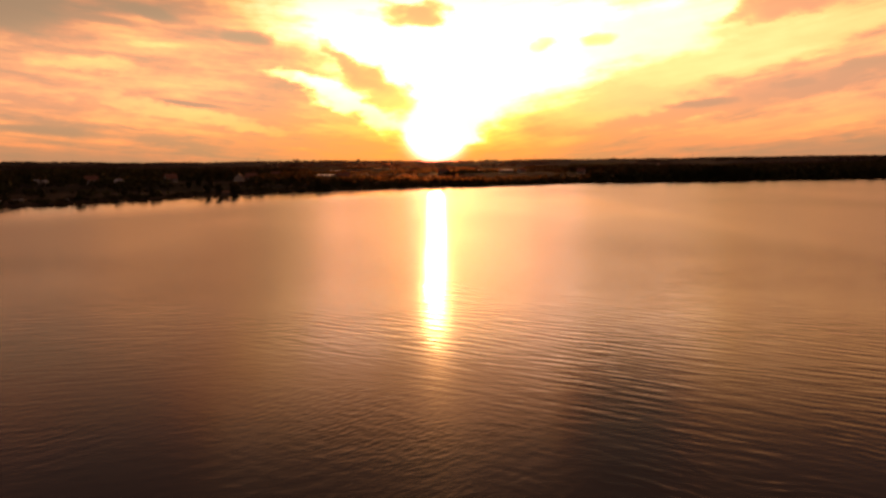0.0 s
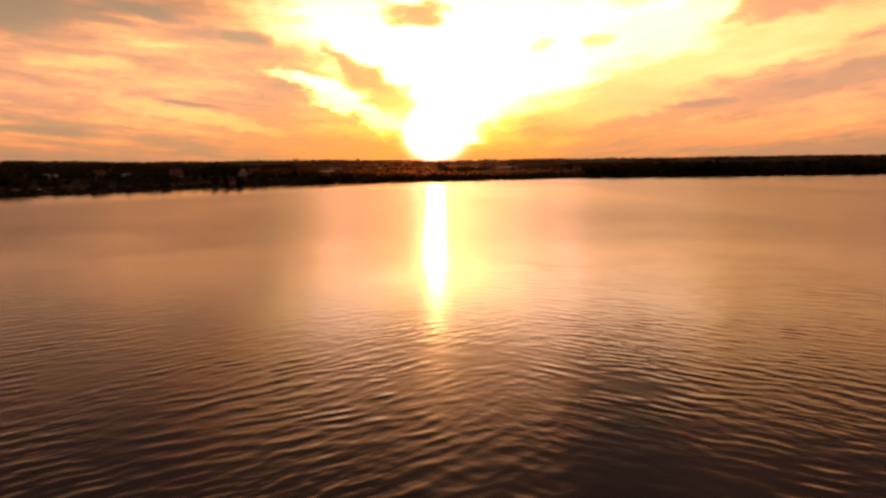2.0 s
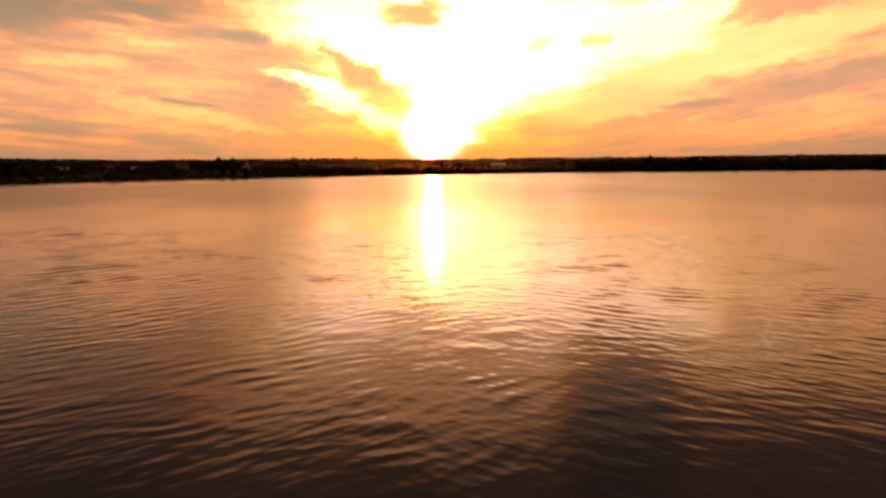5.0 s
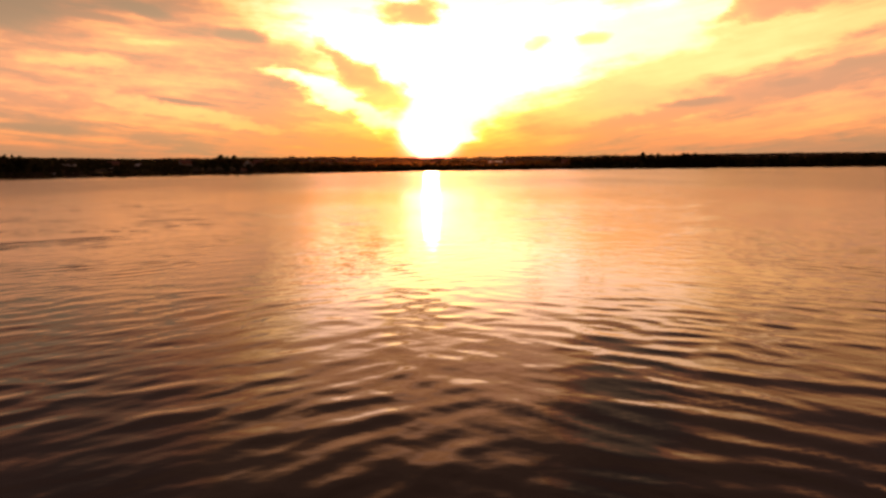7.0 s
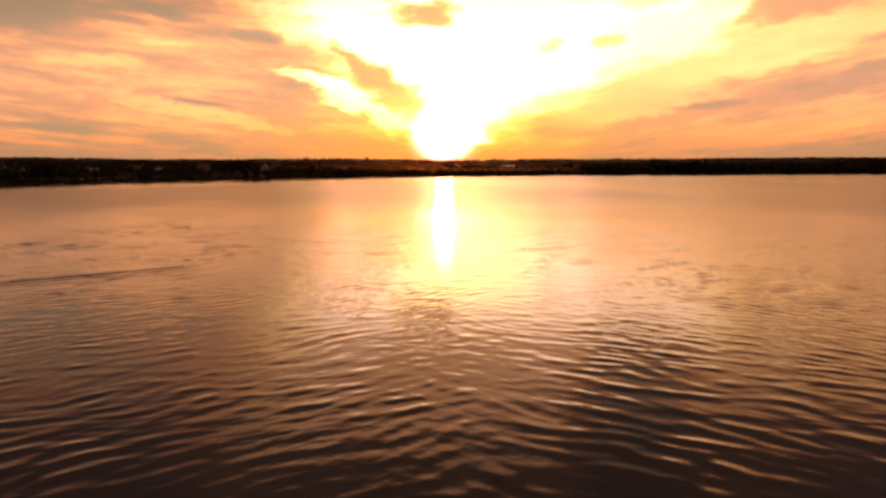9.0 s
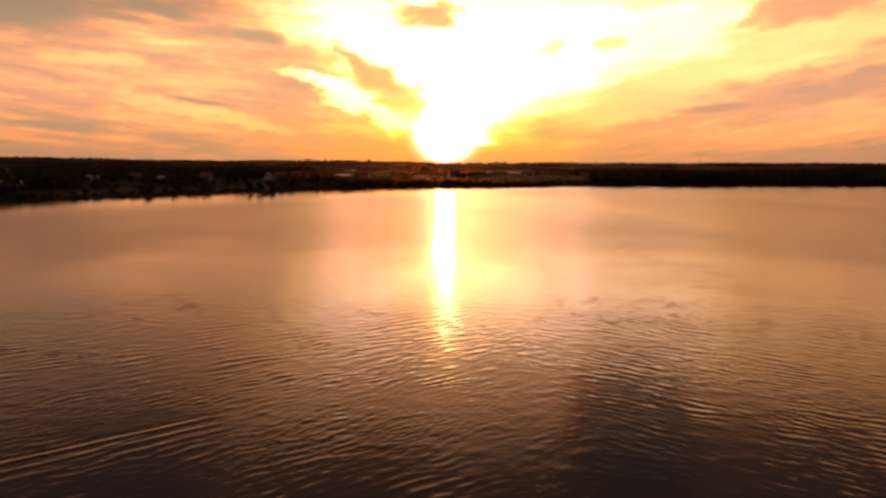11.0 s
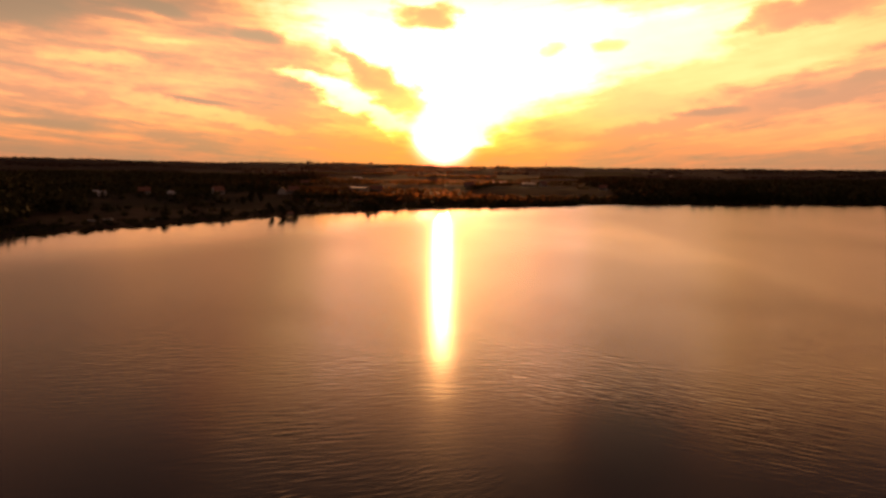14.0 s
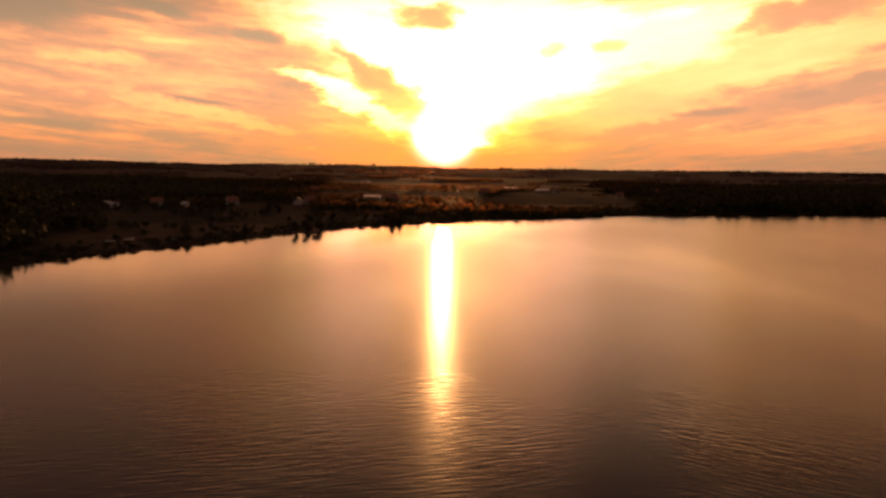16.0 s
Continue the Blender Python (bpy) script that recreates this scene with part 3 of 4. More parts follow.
def crown_points(n, height, width, base, rs, lobes=9):
    pts = []
    for _ in range(lobes):
        t = rs.uniform(0, 1)
        ang, rad = rs.uniform(0, 6.28), width * 0.5 * (1 - 0.75 * abs(t - 0.35)) * rs.uniform(0.25, 0.75)
        c = np.array([rad * np.cos(ang), rad * np.sin(ang), base + (height - base) * (0.12 + 0.76 * t)])
        r = width * rs.uniform(0.17, 0.28)
        d = rs.normal(size=(n // lobes, 3))
        d /= np.linalg.norm(d, axis=1)[:, None]
        pts.append(c + d * r * rs.uniform(0.55, 1.05, (len(d), 1)) * (1, 1, 0.85))
    p = np.concatenate(pts)
    p[:, 2] = np.clip(p[:, 2], base * 0.6, height)
    return p


def tree(name, label, height, width, base, leaves, mat, seed, size=0.5):
    rs = np.random.RandomState(seed)
    root = new(name)
    tagged(root, label, "tree", "trees along the lake shore")
    bm = bmesh.new()
    r = height * 0.022
    top = Vector((rs.uniform(-0.3, 0.3), rs.uniform(-0.3, 0.3), height * 0.72))
    mid = Vector((top.x * 0.4 + 0.1, top.y * 0.4, height * 0.35))
    rod(bm, (0, 0, -0.4), mid, r * 1.25, r * 0.8, 8)
    rod(bm, mid, top, r * 0.8, r * 0.3, 7)
    for k in range(7):
        t = 0.25 + 0.6 * k / 7
        a = k * 2.4 + rs.uniform(-0.4, 0.4)
        s = mid.lerp(top, (t - 0.25) / 0.62) if t > 0.35 else Vector((0, 0, height * t))
        reach = width * 0.38 * (1.1 - t)
        rod(bm, s, s + Vector((math.cos(a) * reach, math.sin(a) * reach, reach * 0.8 + 0.3)), r * 0.35, r * 0.1, 5)
    part("trunk", bm, BARK, root)
    v, f = leaf_cards(crown_points(leaves, height, width, base, rs), size, rs)
    link_mesh("crown", v, f, mat, root)
    return root


def at_ground(x, y, turn=0.0, scale=1.0, sink=0.05):
    return pose(x, y, ground_at(x, y) - sink, 0, 0, turn) @ Matrix.Scale(scale, 4)


def place_copy(ob, x, y, turn, scale=1.0, label=""):
    c = copy_thing(ob, pose(x, y, ground_at(x, y) - 0.05, 0, 0, turn))
    c.scale = (scale, scale, scale * random.uniform(0.92, 1.08))
    if label:
        c["label"] = label
    return c


oak = tree("tree", "broad dark-green deciduous tree on the lake bank", 10.5, 8.5, 1.6, 1400, LEAF, 11, 0.42)
poplar = tree("tree", "tall slender leafy tree behind the lake bank", 13.5, 8.5, 2.0, 1900, LEAF_DARK, 12, 0.45)
alder = tree("tree", "low spreading tree beside the lake shore", 8.0, 7.5, 0.9, 1200, LEAF_DARK, 13, 0.42)
willow = tree("tree", "wide bushy willow at the water's edge", 6.0, 8.0, 0.3, 1200, LEAF, 14, 0.40)
oak.matrix_basis = at_ground(-150, 620, 20) @ Matrix.Scale(0.9, 4)
poplar.matrix_basis = at_ground(274, 634, 70)
alder.matrix_basis = at_ground(-79, 396, 140, 0.75)
willow.matrix_basis = at_ground(-120, 330, 10, 0.5)

rnd = random.Random(7)
# the clump of taller trees behind the western meadow, and smaller clumps down by the water
for x, y, s in ((-154, 616, 1.0), (-145, 626, 0.98), (-158, 628, 0.9), (-142, 617, 0.86)):
    place_copy(oak, x, y, rnd.uniform(0, 360), s)
for x, y, s in ((-73, 403, 0.75), (-84, 391, 0.6), (-37, 462, 0.65), (-32, 466, 0.55), (-128, 512, 0.9), (-124, 520, 0.8), (-75, 566, 0.8)):
    place_copy(alder, x, y, rnd.uniform(0, 360), s)
for x, y, s in ((98, 559, 0.6), (104, 561, 0.5), (66, 543, 0.45), (206, 615, 0.55), (212, 617, 0.45)):
    place_copy(willow, x, y, rnd.uniform(0, 360), s)
# a row of tall trees that stands above the wood on the far bank
for k in range(11):
    x = 238 + k * 6.4 + rnd.uniform(-1.5, 1.5)
    if k not in (3, 7):
        place_copy(poplar, x, 634 + rnd.uniform(-4, 8), rnd.uniform(0, 360), rnd.choice((0.8, 0.86, 0.92, 1.0)))


def along_shore(x_lo, x_hi, count, d_lo, d_hi, seed):
    """Random places on the seen bank, by their distance from the water."""
    rs = np.random.RandomState(seed)
    seen = SHORE[(SHORE[:, 1] > 90) & (SHORE[:, 0] > -230) & (SHORE[:, 0] < 900)]
    seen = seen[(seen[:, 0] >= x_lo) & (seen[:, 0] <= x_hi)]
    seg = np.r_[0, np.cumsum(np.hypot(*np.diff(seen, axis=0).T))]
    s = np.sort(rs.uniform(0, seg[-1], count))
    px, py = np.interp(s, seg, seen[:, 0]), np.interp(s, seg, seen[:, 1])
    tx, ty = np.interp(s + 2, seg, seen[:, 0]) - np.interp(s - 2, seg, seen[:, 0]), np.interp(s + 2, seg, seen[:, 1]) - np.interp(s - 2, seg, seen[:, 1])
    l = np.hypot(tx, ty) + 1e-6
    d = rs.uniform(d_lo, d_hi, count)
    return px - ty / l * d, py + tx / l * d


# bank trees: the far bank is wooded down to the water, the western bank holds bushes and low trees
for (lo, hi, n, d0, d1, seed, kinds, s0, s1) in (
        (185, 700, 85, 7, 40, 21, (oak, alder, poplar, alder), 0.7, 1.0),
        (185, 700, 45, 2, 9, 22, (willow, alder), 0.5, 0.85),
        (-230, -70, 24, 5, 60, 23, (alder, willow, willow), 0.25, 0.5),
        (-70, 185, 40, 6, 60, 24, (willow, willow, alder), 0.28, 0.62)):
    for x, y in zip(*along_shore(lo, hi, n, d0, d1, seed)):
        place_copy(rnd.choice(kinds), float(x), float(y), rnd.uniform(0, 360), rnd.uniform(s0, s1))


def canopy(name, label, xs, ys, heights, widths, cards, mat, seed, category="wood"):
    """A wood of many crowns: clumps of leaf sprays round each tree's middle, over a short stem."""
    rs = np.random.RandomState(seed)
    xs, ys = np.asarray(xs), np.asarray(ys)
    zs = land_height(xs, ys)
    n = len(xs)
    d = rs.normal(size=(n, cards, 3))
    d /= np.linalg.norm(d, axis=2)[:, :, None]
    d *= rs.uniform(0.5, 1.0, (n, cards, 1))
    c = np.empty((n, cards, 3))
    c[:, :, 0] = xs[:, None] + d[:, :, 0] * widths[:, None] / 2
    c[:, :, 1] = ys[:, None] + d[:, :, 1] * widths[:, None] / 2
    c[:, :, 2] = zs[:, None] + heights[:, None] * (0.52 + 0.46 * d[:, :, 2])
    size = np.repeat(widths * 0.17, cards)[:, None]
    v, f = leaf_cards(c.reshape(-1, 3), 1.0, rs)
    mid = np.repeat(c.reshape(-1, 3), 4, 0)
    v = mid + (v - mid) * np.repeat(size, 4, 0)
    return tagged(link_mesh(name, v, f, mat), label, category, kind="stuff")


def scatter(n, x0, x1, y0, y1, seed, keep):
    rs = np.random.RandomState(seed)
    x, y = rs.uniform(x0, x1, n), rs.uniform(y0, y1, n)
    k = keep(x, y)
    return x[k], y[k], rs


# woodland west of the lake
wx_, wy_, rs = scatter(15000, -1100, -60, 150, 1350, 31,
                       lambda x, y: (shore_distance(x, y) > 38 + 22 * np.sin(y / 47)) & ((x < -0.5 * y - 10 + 16 * np.sin(y / 55)) | ((np.hypot(x, y) > 690 + 30 * np.sin(x / 40)) & (x < -138 - 0.13 * (y - 400) + 40 * np.sin(y / 90))))
                       & (waves(x, y, ((170, 0.7), (60, 0.4)), 6) > -0.75))
canopy("western_wood", "dense dark woodland on the flat western shore", wx_, wy_, 8.1 + 1.1 * waves(wx_, wy_, ((75, 0.7), (31, 0.5)), 44) + rs.uniform(-0.5, 0.5, len(wx_)), rs.uniform(6.5, 10, len(wx_)), 22, LEAF_DARK, 32)
mx_, my_, rs = scatter(1500, -300, 60, 360, 760, 35, lambda x, y: (shore_distance(x, y) > 26) & open_ground(x, y) & (waves(x, y, ((120, 0.7), (45, 0.6)), 36) > 0.1))
canopy("meadow_bushes", "small trees and bushes dotted over the meadow", mx_, my_, rs.uniform(1.5, 5.5, len(mx_)), rs.uniform(2.5, 6, len(mx_)), 22, LEAF_DARK, 36, "bushes")
# woodland on the far bank
fx_, fy_, rs = scatter(15000, 150, 1500, 560, 1700, 33,
                       lambda x, y: (shore_distance(x, y) > 14) & open_ground(x, y) & (x > 190 + 0.12 * (y - 600) + 25 * np.sin(y / 60))
                       & (waves(x, y, ((190, 0.7), (70, 0.4)), 16) > -0.7))
canopy("far_wood", "long dark wood on the far lake bank", fx_, fy_, rs.uniform(6.5, 11, len(fx_)), rs.uniform(6, 10, len(fx_)), 19, LEAF_DARK, 34)
# hedgerows and copses between the fields
hx, hy = [], []
for k in range(80):
    x, y = rnd.uniform(-420, 620), 560 + 1500 * rnd.random() ** 1.6
    a = radians(rnd.choice((0, 0, 8, -12, 75)) + rnd.uniform(-6, 6))
    for s in np.arange(0, rnd.uniform(60, 260), 3.2):
        hx.append(x + s * math.cos(a) + rnd.uniform(-1.5, 1.5))
        hy.append(y + s * math.sin(a) + rnd.uniform(-1.5, 1.5))
hx, hy = np.array(hx), np.array(hy)
ok = (shore_distance(hx, hy) > 12) & open_ground(hx, hy)
hx, hy = hx[ok], hy[ok]
rs = np.random.RandomState(41)
canopy("hedgerows", "dark hedgerows and field trees between meadows", hx, hy, rs.uniform(2.5, 6.5, len(hx)), rs.uniform(3.5, 6, len(hx)), 26, LEAF, 42, "hedge")
# bands of wood on the far hills
cx_, cy_, rs = scatter(26000, -3200, 3300, 1500, 4150, 51,
                       lambda x, y: (waves(x / 2.2, y, ((420, 0.7), (170, 0.5)), 26) > 0.55 - 0.5 * step(np.abs(x - 100), 500, 1500)) & (np.hypot(x - 40, y) < 4150)
                       & (np.abs(x - 40) < 0.72 * y) & open_ground(x, y))
canopy("hill_woods", "far bands of wood over the low hills", cx_, cy_, rs.uniform(4, 7, len(cx_)), rs.uniform(9, 15, len(cx_)), 12, LEAF_HAZED, 52)
# copses that stand up from the crest
for x, y, n, seed in ((309, 4040, 14, 55), (-745, 3890, 6, 56), (-410, 3925, 6, 57)):
    rs = np.random.RandomState(seed)
    canopy("crest_copse", "small copse standing up from the hill crest", x + rs.uniform(-2.4, 2.4, n) * n, y + rs.uniform(-12, 12, n), rs.uniform(9, 14, n), rs.uniform(8, 12, n), 30, LEAF_HAZED, seed)
# bushes and tall grass close to the water
bx_, by_ = along_shore(-230, 800, 1500, 1.5, 26, 61)
rs = np.random.RandomState(62)
canopy("shore_scrub", "low scrub and tall grass along the bank", bx_, by_, rs.uniform(0.8, 2.6, len(bx_)) * np.where(bx_ < -70, 0.35, 0.7), rs.uniform(1.5, 4, len(bx_)), 22, LEAF_DARK, 63, "scrub")


def reeds(name, label, places, blades, reach, height, seed):
    """A bed of reeds: narrow standing blades in loose tufts."""
    rs = np.random.RandomState(seed)
    px = np.repeat([p[0] for p in places], blades) + rs.normal(0, reach, blades * len(places))
    py = np.repeat([p[1] for p in places], blades) + rs.normal(0, reach * 0.6, blades * len(places))
    n = len(px)
    a, h, w = rs.uniform(0, 3.14, n), height * rs.uniform(0.6, 1.15, n), rs.uniform(0.03, 0.07, n)
    lx, ly = rs.normal(0, 0.18, n), rs.normal(0, 0.18, n)
    z = np.minimum(land_height(px, py), 0.0) - 0.1
    ex, ey = np.cos(a) * w, np.sin(a) * w
    v = np.stack([np.stack([px - ex, py - ey, z], -1), np.stack([px + ex, py + ey, z], -1), np.stack([px + lx, py + ly, z + h + 0.3], -1)], 1)
    return tagged(link_mesh(name, v.reshape(-1, 3), np.arange(3 * n).reshape(n, 3), REED), label, "reeds", kind="stuff")


sx_, sy_ = along_shore(-230, 800, 420, -2.5, 2.0, 71)
reeds("reed_fringe", "thin reed fringe standing along the shoreline", list(zip(sx_, sy_)), 22, 0.9, 1.5, 72)
for x, y in ((-73.5, 392), (-77.5, 387), (99, 549), (94, 547), (-140, 258), (-133, 276), (-118, 308), (180, 596), (192, 598)):
    bed = reeds("reed_bed", "dense clump of reeds standing in shallow water", [(x, y), (x + 1.5, y + 0.8)], 150, 1.1, 1.9, int(x * 7) % 900)

# ------------------------------------------------------------------ houses


def house(label, w, d, eaves, ridge, wall_mat, roof_mat, windows):
    """A gabled house; the ridge runs along x, the front looks towards -y."""
    root = new("house")
    tagged(root, label, "house", "houses near the lake")
    bm = bmesh.new()
    x, y = w / 2, d / 2
    vs = [bm.verts.new(p) for p in ((-x, -y, -0.8), (x, -y, -0.8), (x, y, -0.8), (-x, y, -0.8), (-x, -y, eaves), (x, -y, eaves), (x, y, eaves), (-x, y, eaves),
                                    (-x, 0, ridge), (x, 0, ridge))]
    for f in ((0, 1, 5, 4), (2, 3, 7, 6), (1, 2, 6, 9, 5), (3, 0, 4, 8, 7), (3, 2, 1, 0), (4, 5, 9, 8), (6, 7, 8, 9)):
        bm.faces.new([vs[i] for i in f])
    part("wall", bm, wall_mat, root)
    bm = bmesh.new()
    o, t = 0.45, 0.16
    slope = (ridge - eaves) / y
    prof = [(-y - o, eaves - o * slope + 0.03), (0, ridge + 0.03), (y + o, eaves - o * slope + 0.03),
            (y + o, eaves - o * slope + 0.03 + t), (0, ridge + 0.03 + t * 1.2), (-y - o, eaves - o * slope + 0.03 + t)]
    a = [bm.verts.new((-x - o, p, q)) for p, q in prof]
    b = [bm.verts.new((x + o, p, q)) for p, q in prof]
    for i in range(6):
        bm.faces.new((a[i], a[(i + 1) % 6], b[(i + 1) % 6], b[i]))
    for e in ((0, 1, 4, 5), (1, 2, 3, 4)):
        bm.faces.new([a[i] for i in reversed(e)])
        bm.faces.new([b[i] for i in e])
    bmesh.ops.recalc_face_normals(bm, faces=bm.faces)
    roof = part("roof", bm, roof_mat, root)
    bm = bmesh.new()
    box(bm, x * 0.35, x * 0.35 + 0.7, -0.3, 0.4, ridge - 0.6, ridge + 1.1)
    box(bm, x * 0.35 - 0.07, x * 0.35 + 0.77, -0.37, 0.47, ridge + 1.1, ridge + 1.22)
    part("chimney", bm, BRICK, roof, "brick chimney")
    bm = bmesh.new()
    box(bm, -0.5, 0.5, -y - 0.05, -y + 0.05, 0.05, 2.1)
    door = part("door", bm, TIMBER, root, "brown timber door")
    bm = bmesh.new()
    box(bm, 0.34, 0.38, -y - 0.11, -y - 0.05, 0.98, 1.12)
    part("handle", bm, STEEL, door)
    for k in range(windows):
        cx = -x + (k + 0.5) * w / windows
        if abs(cx) < 1.1:
            cx += 1.6
        bm = bmesh.new()
        for q in ((cx - 0.6, cx - 0.5, 0.9, 2.1), (cx + 0.5, cx + 0.6, 0.9, 2.1), (cx - 0.5, cx + 0.5, 2.0, 2.1), (cx - 0.5, cx + 0.5, 0.9, 1.0)):
            box(bm, q[0], q[1], -y - 0.06, -y + 0.02, q[2], q[3])
        win = part("window", bm, TIMBER, root)
        bm = bmesh.new()
        box(bm, cx - 0.5, cx + 0.5, -y - 0.03, -y + 0.01, 1.0, 2.0)
        part("pane", bm, GLASS, win)
    return root


white_house = house("white rendered house with a dark tiled gable roof", 9.0, 7.0, 3.0, 6.2, RENDER_WHITE, ROOF_TILE, 4)
cream_house = house("cream rendered farmhouse with a red-brown tiled roof", 12.0, 8.0, 3.2, 6.8, RENDER_CREAM, ROOF_TILE, 5)
barn = house("long pale farm building with a low grey metal roof", 19.0, 11.0, 3.8, 4.5, RENDER_CREAM, ROOF_GREY, 3)
cabin = house("small white lakeside cabin with a grey roof", 5.0, 4.0, 2.3, 3.8, RENDER_WHITE, ROOF_GREY, 2)
white_house.matrix_basis = at_ground(-128, 612, 95)
cream_house.matrix_basis = at_ground(-181, 976, 10)
barn.matrix_basis = at_ground(-79, 752, -25)
cabin.matrix_basis = at_ground(-262, 552, 30)
for src, x, y, turn in ((white_house, -122, 628, 8), (white_house, -233, 575, 20), (cabin, -249, 536, 5), (cream_house, -60, 745, 12),
                        (barn, 94, 1130, 4), (cream_house, 42, 908, -10), (barn, 128, 1015, 8), (white_house, 150, 1022, 30),
                        (cream_house, 296, 1052, 0), (barn, -157, 1345, 6), (white_house, 700, 2240, 0), (cabin, -205, 560, -15),
                        (white_house, -180, 598, 40), (cream_house, -10, 1180, 15), (white_house, 210, 900, -20), (barn, -330, 1500, 0)):
    place_copy(src, x, y, turn)

# ------------------------------------------------------------------ boathouse and jetty below the tree clump


def jetty(x0, y0, x1, y1):
    """A plank walk on posts from the bank out to (x1, y1)."""
    root = new("jetty")
    tagged(root, "narrow weathered plank jetty on timber posts", "jetty")
    d = Vector((x1 - x0, y1 - y0, 0))
    n, length = int(d.length / 0.3), d.length
    turn = math.degrees(math.atan2(d.y, d.x))
    root.matrix_basis = pose(x0, y0, 0, 0, 0, turn)
    bm = bmesh.new()
    box(bm, -0.13, 0.13, -0.75, 0.75, 0.55, 0.60)
    first = part("plank", bm, TIMBER, root)
    first.location.x = 0.15
    for k in range(1, n):
        p = new("plank", first.data)
        p.parent = root
        p.location = (0.15 + 0.3 * k, 0, random.uniform(-0.012, 0.012))
    for side in (-0.6, 0.6):
        bm = bmesh.new()
        box(bm, 0, length, side - 0.05, side + 0.05, 0.40, 0.545)
        part("beam", bm, TIMBER, root)
        for k in range(int(length / 3) + 1):
            bm = bmesh.new()
            rod(bm, (k * 3 + 0.2, side * 1.15, -1.8), (k * 3 + 0.2, side * 1.15, 0.95), 0.09, 0.08, 8)
            part("post", bm, TIMBER, root)
    return root


def boathouse(x, y, turn):
    root = new("boathouse")
    tagged(root, "small dark timber boathouse on posts in the shallows", "boathouse")
    root.matrix_basis = pose(x, y, 0, 0, 0, turn)
    for sx in (-1.4, 1.4):
        for sy in (-1.3, 1.3):
            bm = bmesh.new()
            rod(bm, (sx, sy, -1.8), (sx, sy, 0.6), 0.1, 0.1, 8)
            part("post", bm, TIMBER, root)
    bm = bmesh.new()
    box(bm, -1.7, 1.7, -1.6, 1.6, 0.55, 0.65)
    part("deck", bm, TIMBER, root)
    bm = bmesh.new()
    prof = ((-1.4, 0.65), (1.4, 0.65), (1.4, 2.3), (0, 3.0), (-1.4, 2.3))
    a = [bm.verts.new((-1.5, p, q)) for p, q in prof]
    b = [bm.verts.new((1.5, p, q)) for p, q in prof]
    bm.faces.new(list(reversed(a)))
    bm.faces.new(b)
    for i in range(5):
        bm.faces.new((a[i], a[(i + 1) % 5], b[(i + 1) % 5], b[i]))
    part("wall", bm, TIMBER, root)
    for side in (-1, 1):
        bm = bmesh.new()
        v = [bm.verts.new(p) for p in ((-1.8, 0, 3.05), (1.8, 0, 3.05), (1.8, side * 1.75, 2.175), (-1.8, side * 1.75, 2.175),
                                       (-1.8, 0, 3.15), (1.8, 0, 3.15), (1.8, side * 1.75, 2.275), (-1.8, side * 1.75, 2.275))]
        for f in ((0, 1, 2, 3), (7, 6, 5, 4), (0, 4, 5, 1), (1, 5, 6, 2), (2, 6, 7, 3), (3, 7, 4, 0)):
            bm.faces.new([v[i] for i in f])
        bmesh.ops.recalc_face_normals(bm, faces=bm.faces)
        part("roof_slope", bm, ROOF_TILE, root, "dark tarred roof")
    bm = bmesh.new()
    box(bm, -0.45, 0.45, -1.45, -1.38, 0.66, 2.1)
    part("door", bm, TIMBER, root)
    return root


boathouse(-70.5, 380.0, 35)
jetty(-79.0, 393.5, -72.0, 382.3)

# ------------------------------------------------------------------ boats drawn up on the western bank


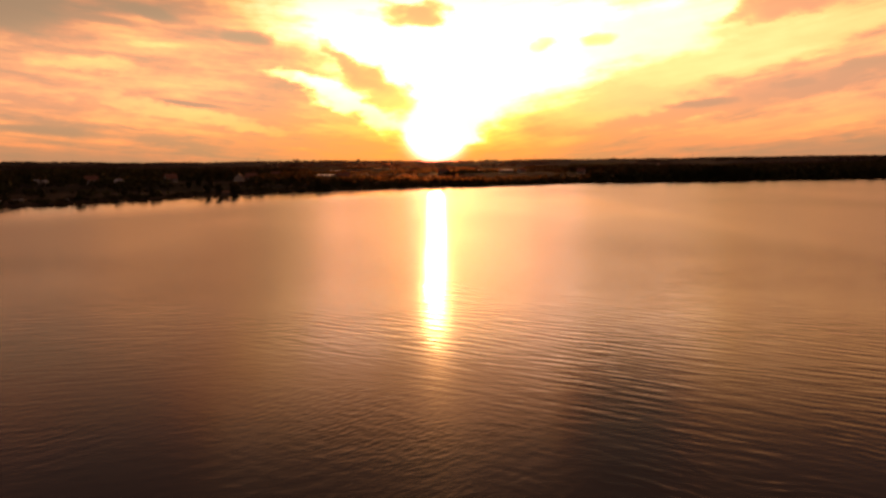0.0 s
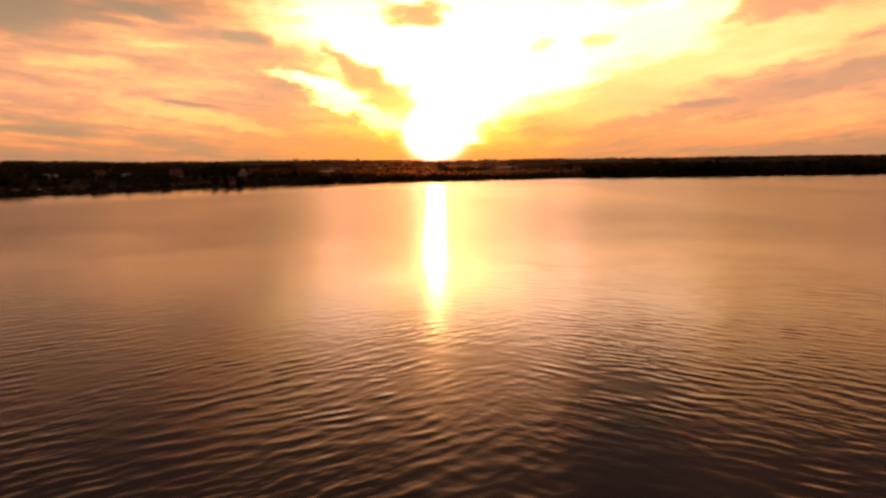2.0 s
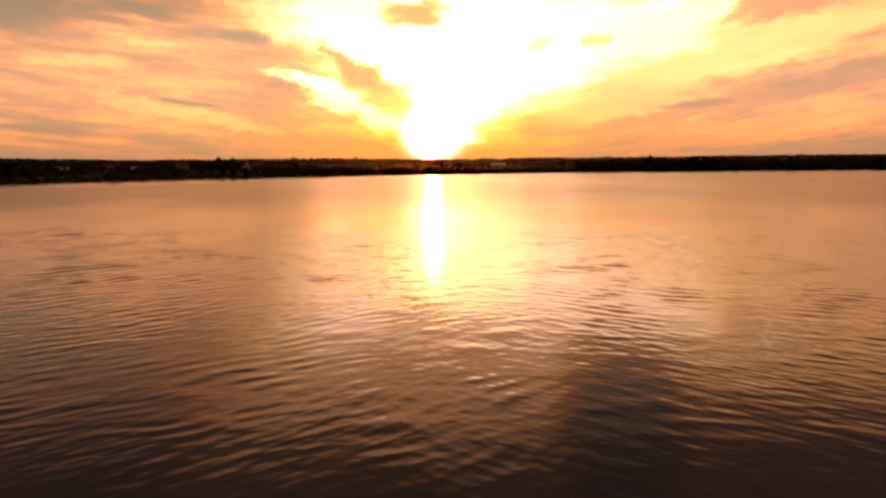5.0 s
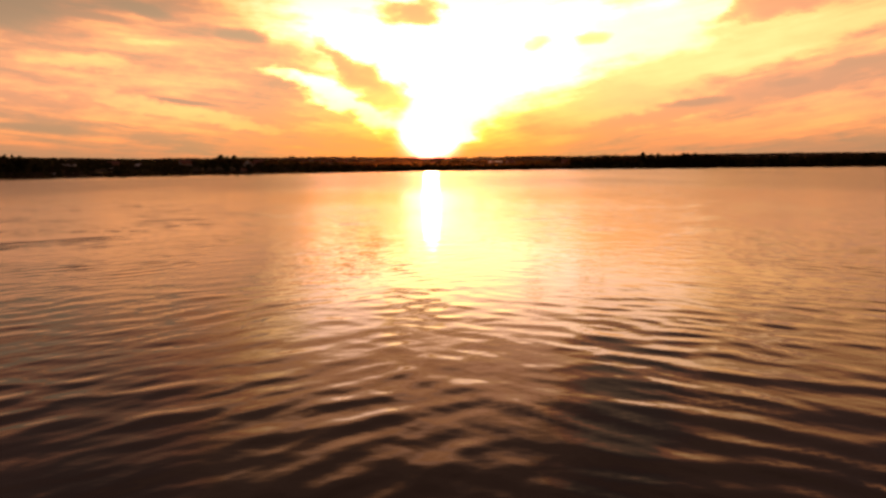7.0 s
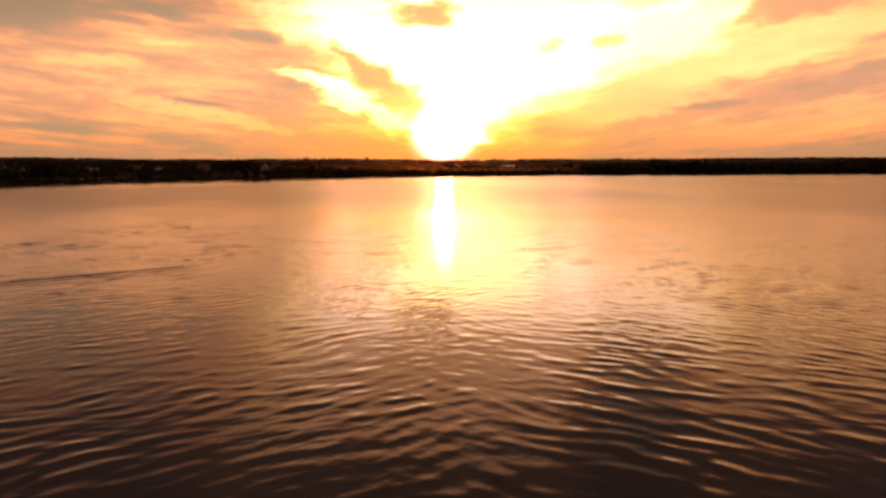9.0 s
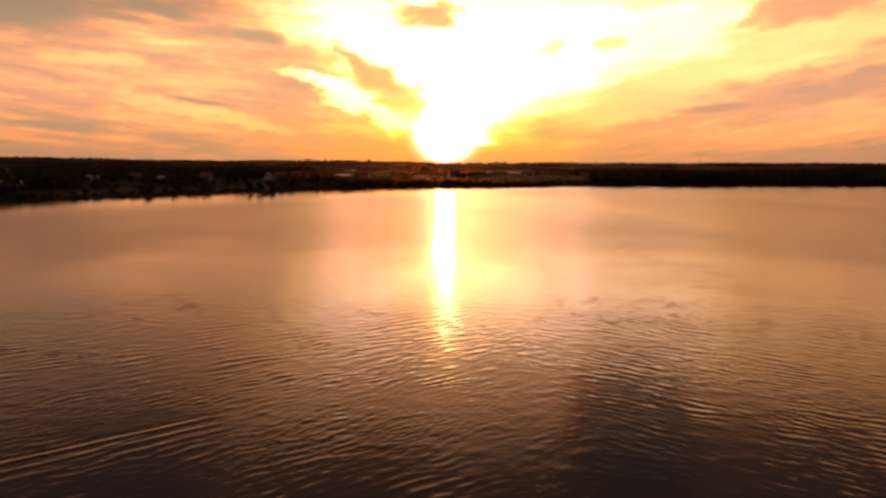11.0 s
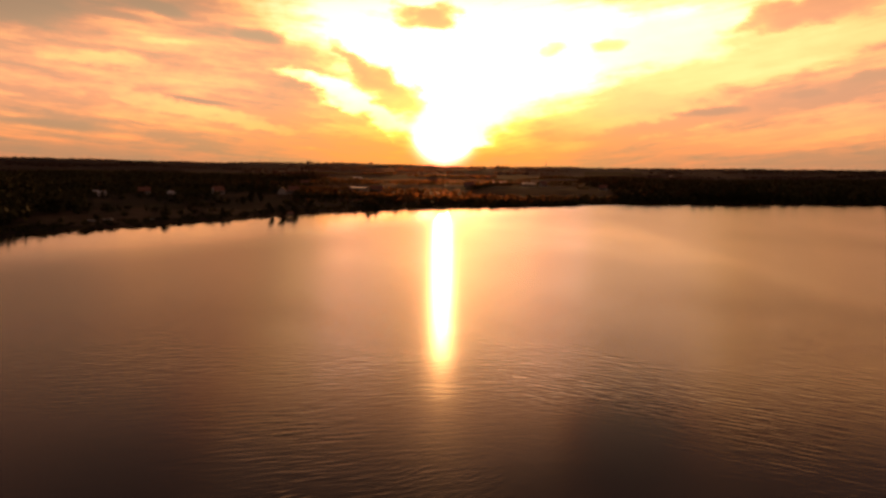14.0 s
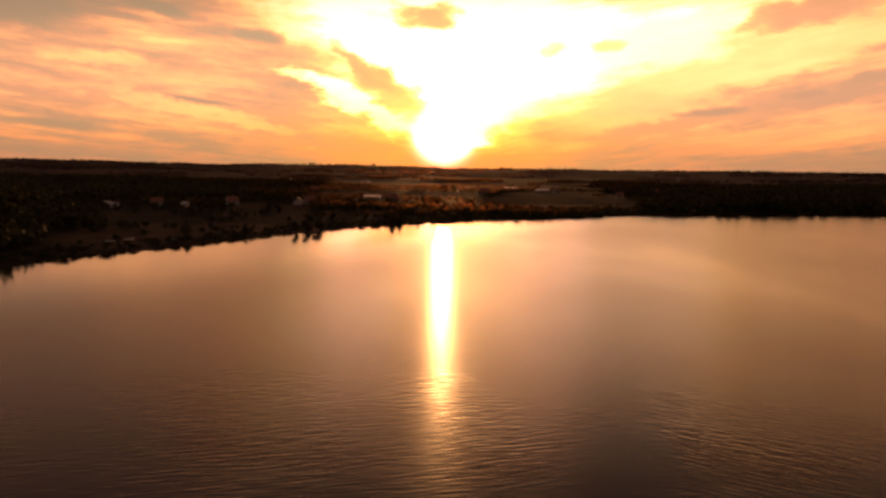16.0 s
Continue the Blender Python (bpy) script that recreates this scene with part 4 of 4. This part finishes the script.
def rowing_boat():
    root = new("rowing_boat")
    tagged(root, "white rowing boat drawn up on the grassy bank", "boat", "boats on the bank")
    n, m = 13, 9
    rows, faces = [], []
    for i in range(n):
        u = i / (n - 1) * 2 - 1
        half = 0.72 * (1 - abs(u) ** 2.6) ** 0.7 if u > 0 else 0.72 * (1 - 0.25 * u * u)
        half = max(half, 0.02)
        for j in range(m):
            v = j / (m - 1) * 2 - 1
            rows.append((u * 2.1, v * half, 0.06 + 0.5 * abs(v) ** 2.4 + 0.16 * u * u))
    for i in range(n - 1):
        for j in range(m - 1):
            a = i * m + j
            faces.append((a, a + m, a + m + 1, a + 1))
    faces.append(tuple(range(m)))
    hull = link_mesh("hull", rows, faces, BOAT_PAINT, root, smooth=True)
    thick = hull.modifiers.new("planking", "SOLIDIFY")
    thick.thickness = 0.035
    for x in (-1.2, 0.1, 1.0):
        bm = bmesh.new()
        box(bm, x - 0.13, x + 0.13, -0.6, 0.6, 0.38, 0.42)
        part("bench", bm, TIMBER, root, "plain timber bench")
    return root


boat = rowing_boat()
boat.matrix_basis = at_ground(-150, 318, 15, sink=0.02)
for x, y, turn in ((-146, 327, 40), (-128, 336, 75)):
    c = copy_thing(boat, pose(x, y, ground_at(x, y) - 0.02, 0, 0, turn))

# ------------------------------------------------------------------ pylons on the far crest


def pylon():
    root = new("pylon")
    tagged(root, "thin steel lattice power pylon on the hill crest", "pylon", "pylons on the crest")
    for sx in (-1, 1):
        for sy in (-1, 1):
            bm = bmesh.new()
            rod(bm, (sx * 2.6, sy * 2.6, -1), (sx * 0.5, sy * 0.5, 24), 0.22, 0.16, 5)
            rod(bm, (sx * 0.5, sy * 0.5, 24), (0, 0, 31), 0.16, 0.1, 5)
            part("leg", bm, STEEL, root)
    for z, s in ((20, 5.5), (24, 4.4), (28, 3.2)):
        bm = bmesh.new()
        rod(bm, (-s, 0, z), (s, 0, z), 0.18, 0.18, 5)
        rod(bm, (-s, 0, z), (0, 0, z + 1.6), 0.1, 0.1, 4)
        rod(bm, (s, 0, z), (0, 0, z + 1.6), 0.1, 0.1, 4)
        part("crossarm", bm, STEEL, root)
    bm = bmesh.new()
    for k in range(6):
        z0, z1 = k * 4, k * 4 + 4
        w0, w1 = 2.6 - 2.1 * z0 / 24, 2.6 - 2.1 * z1 / 24
        for s in (-1, 1):
            rod(bm, (-w0, s * w0, z0), (w1, s * w1, z1), 0.08, 0.08, 4)
            rod(bm, (s * w0, w0, z0), (s * w1, -w1, z1), 0.08, 0.08, 4)
    part("bracing", bm, STEEL, root)
    return root


mast = pylon()
mast.matrix_basis = at_ground(-980, 4050, 25)
for x, y in ((-1060, 4100), (560, 4120), (1400, 3980)):
    copy_thing(mast, pose(x, y, ground_at(x, y) - 0.05, 0, 0, 25))
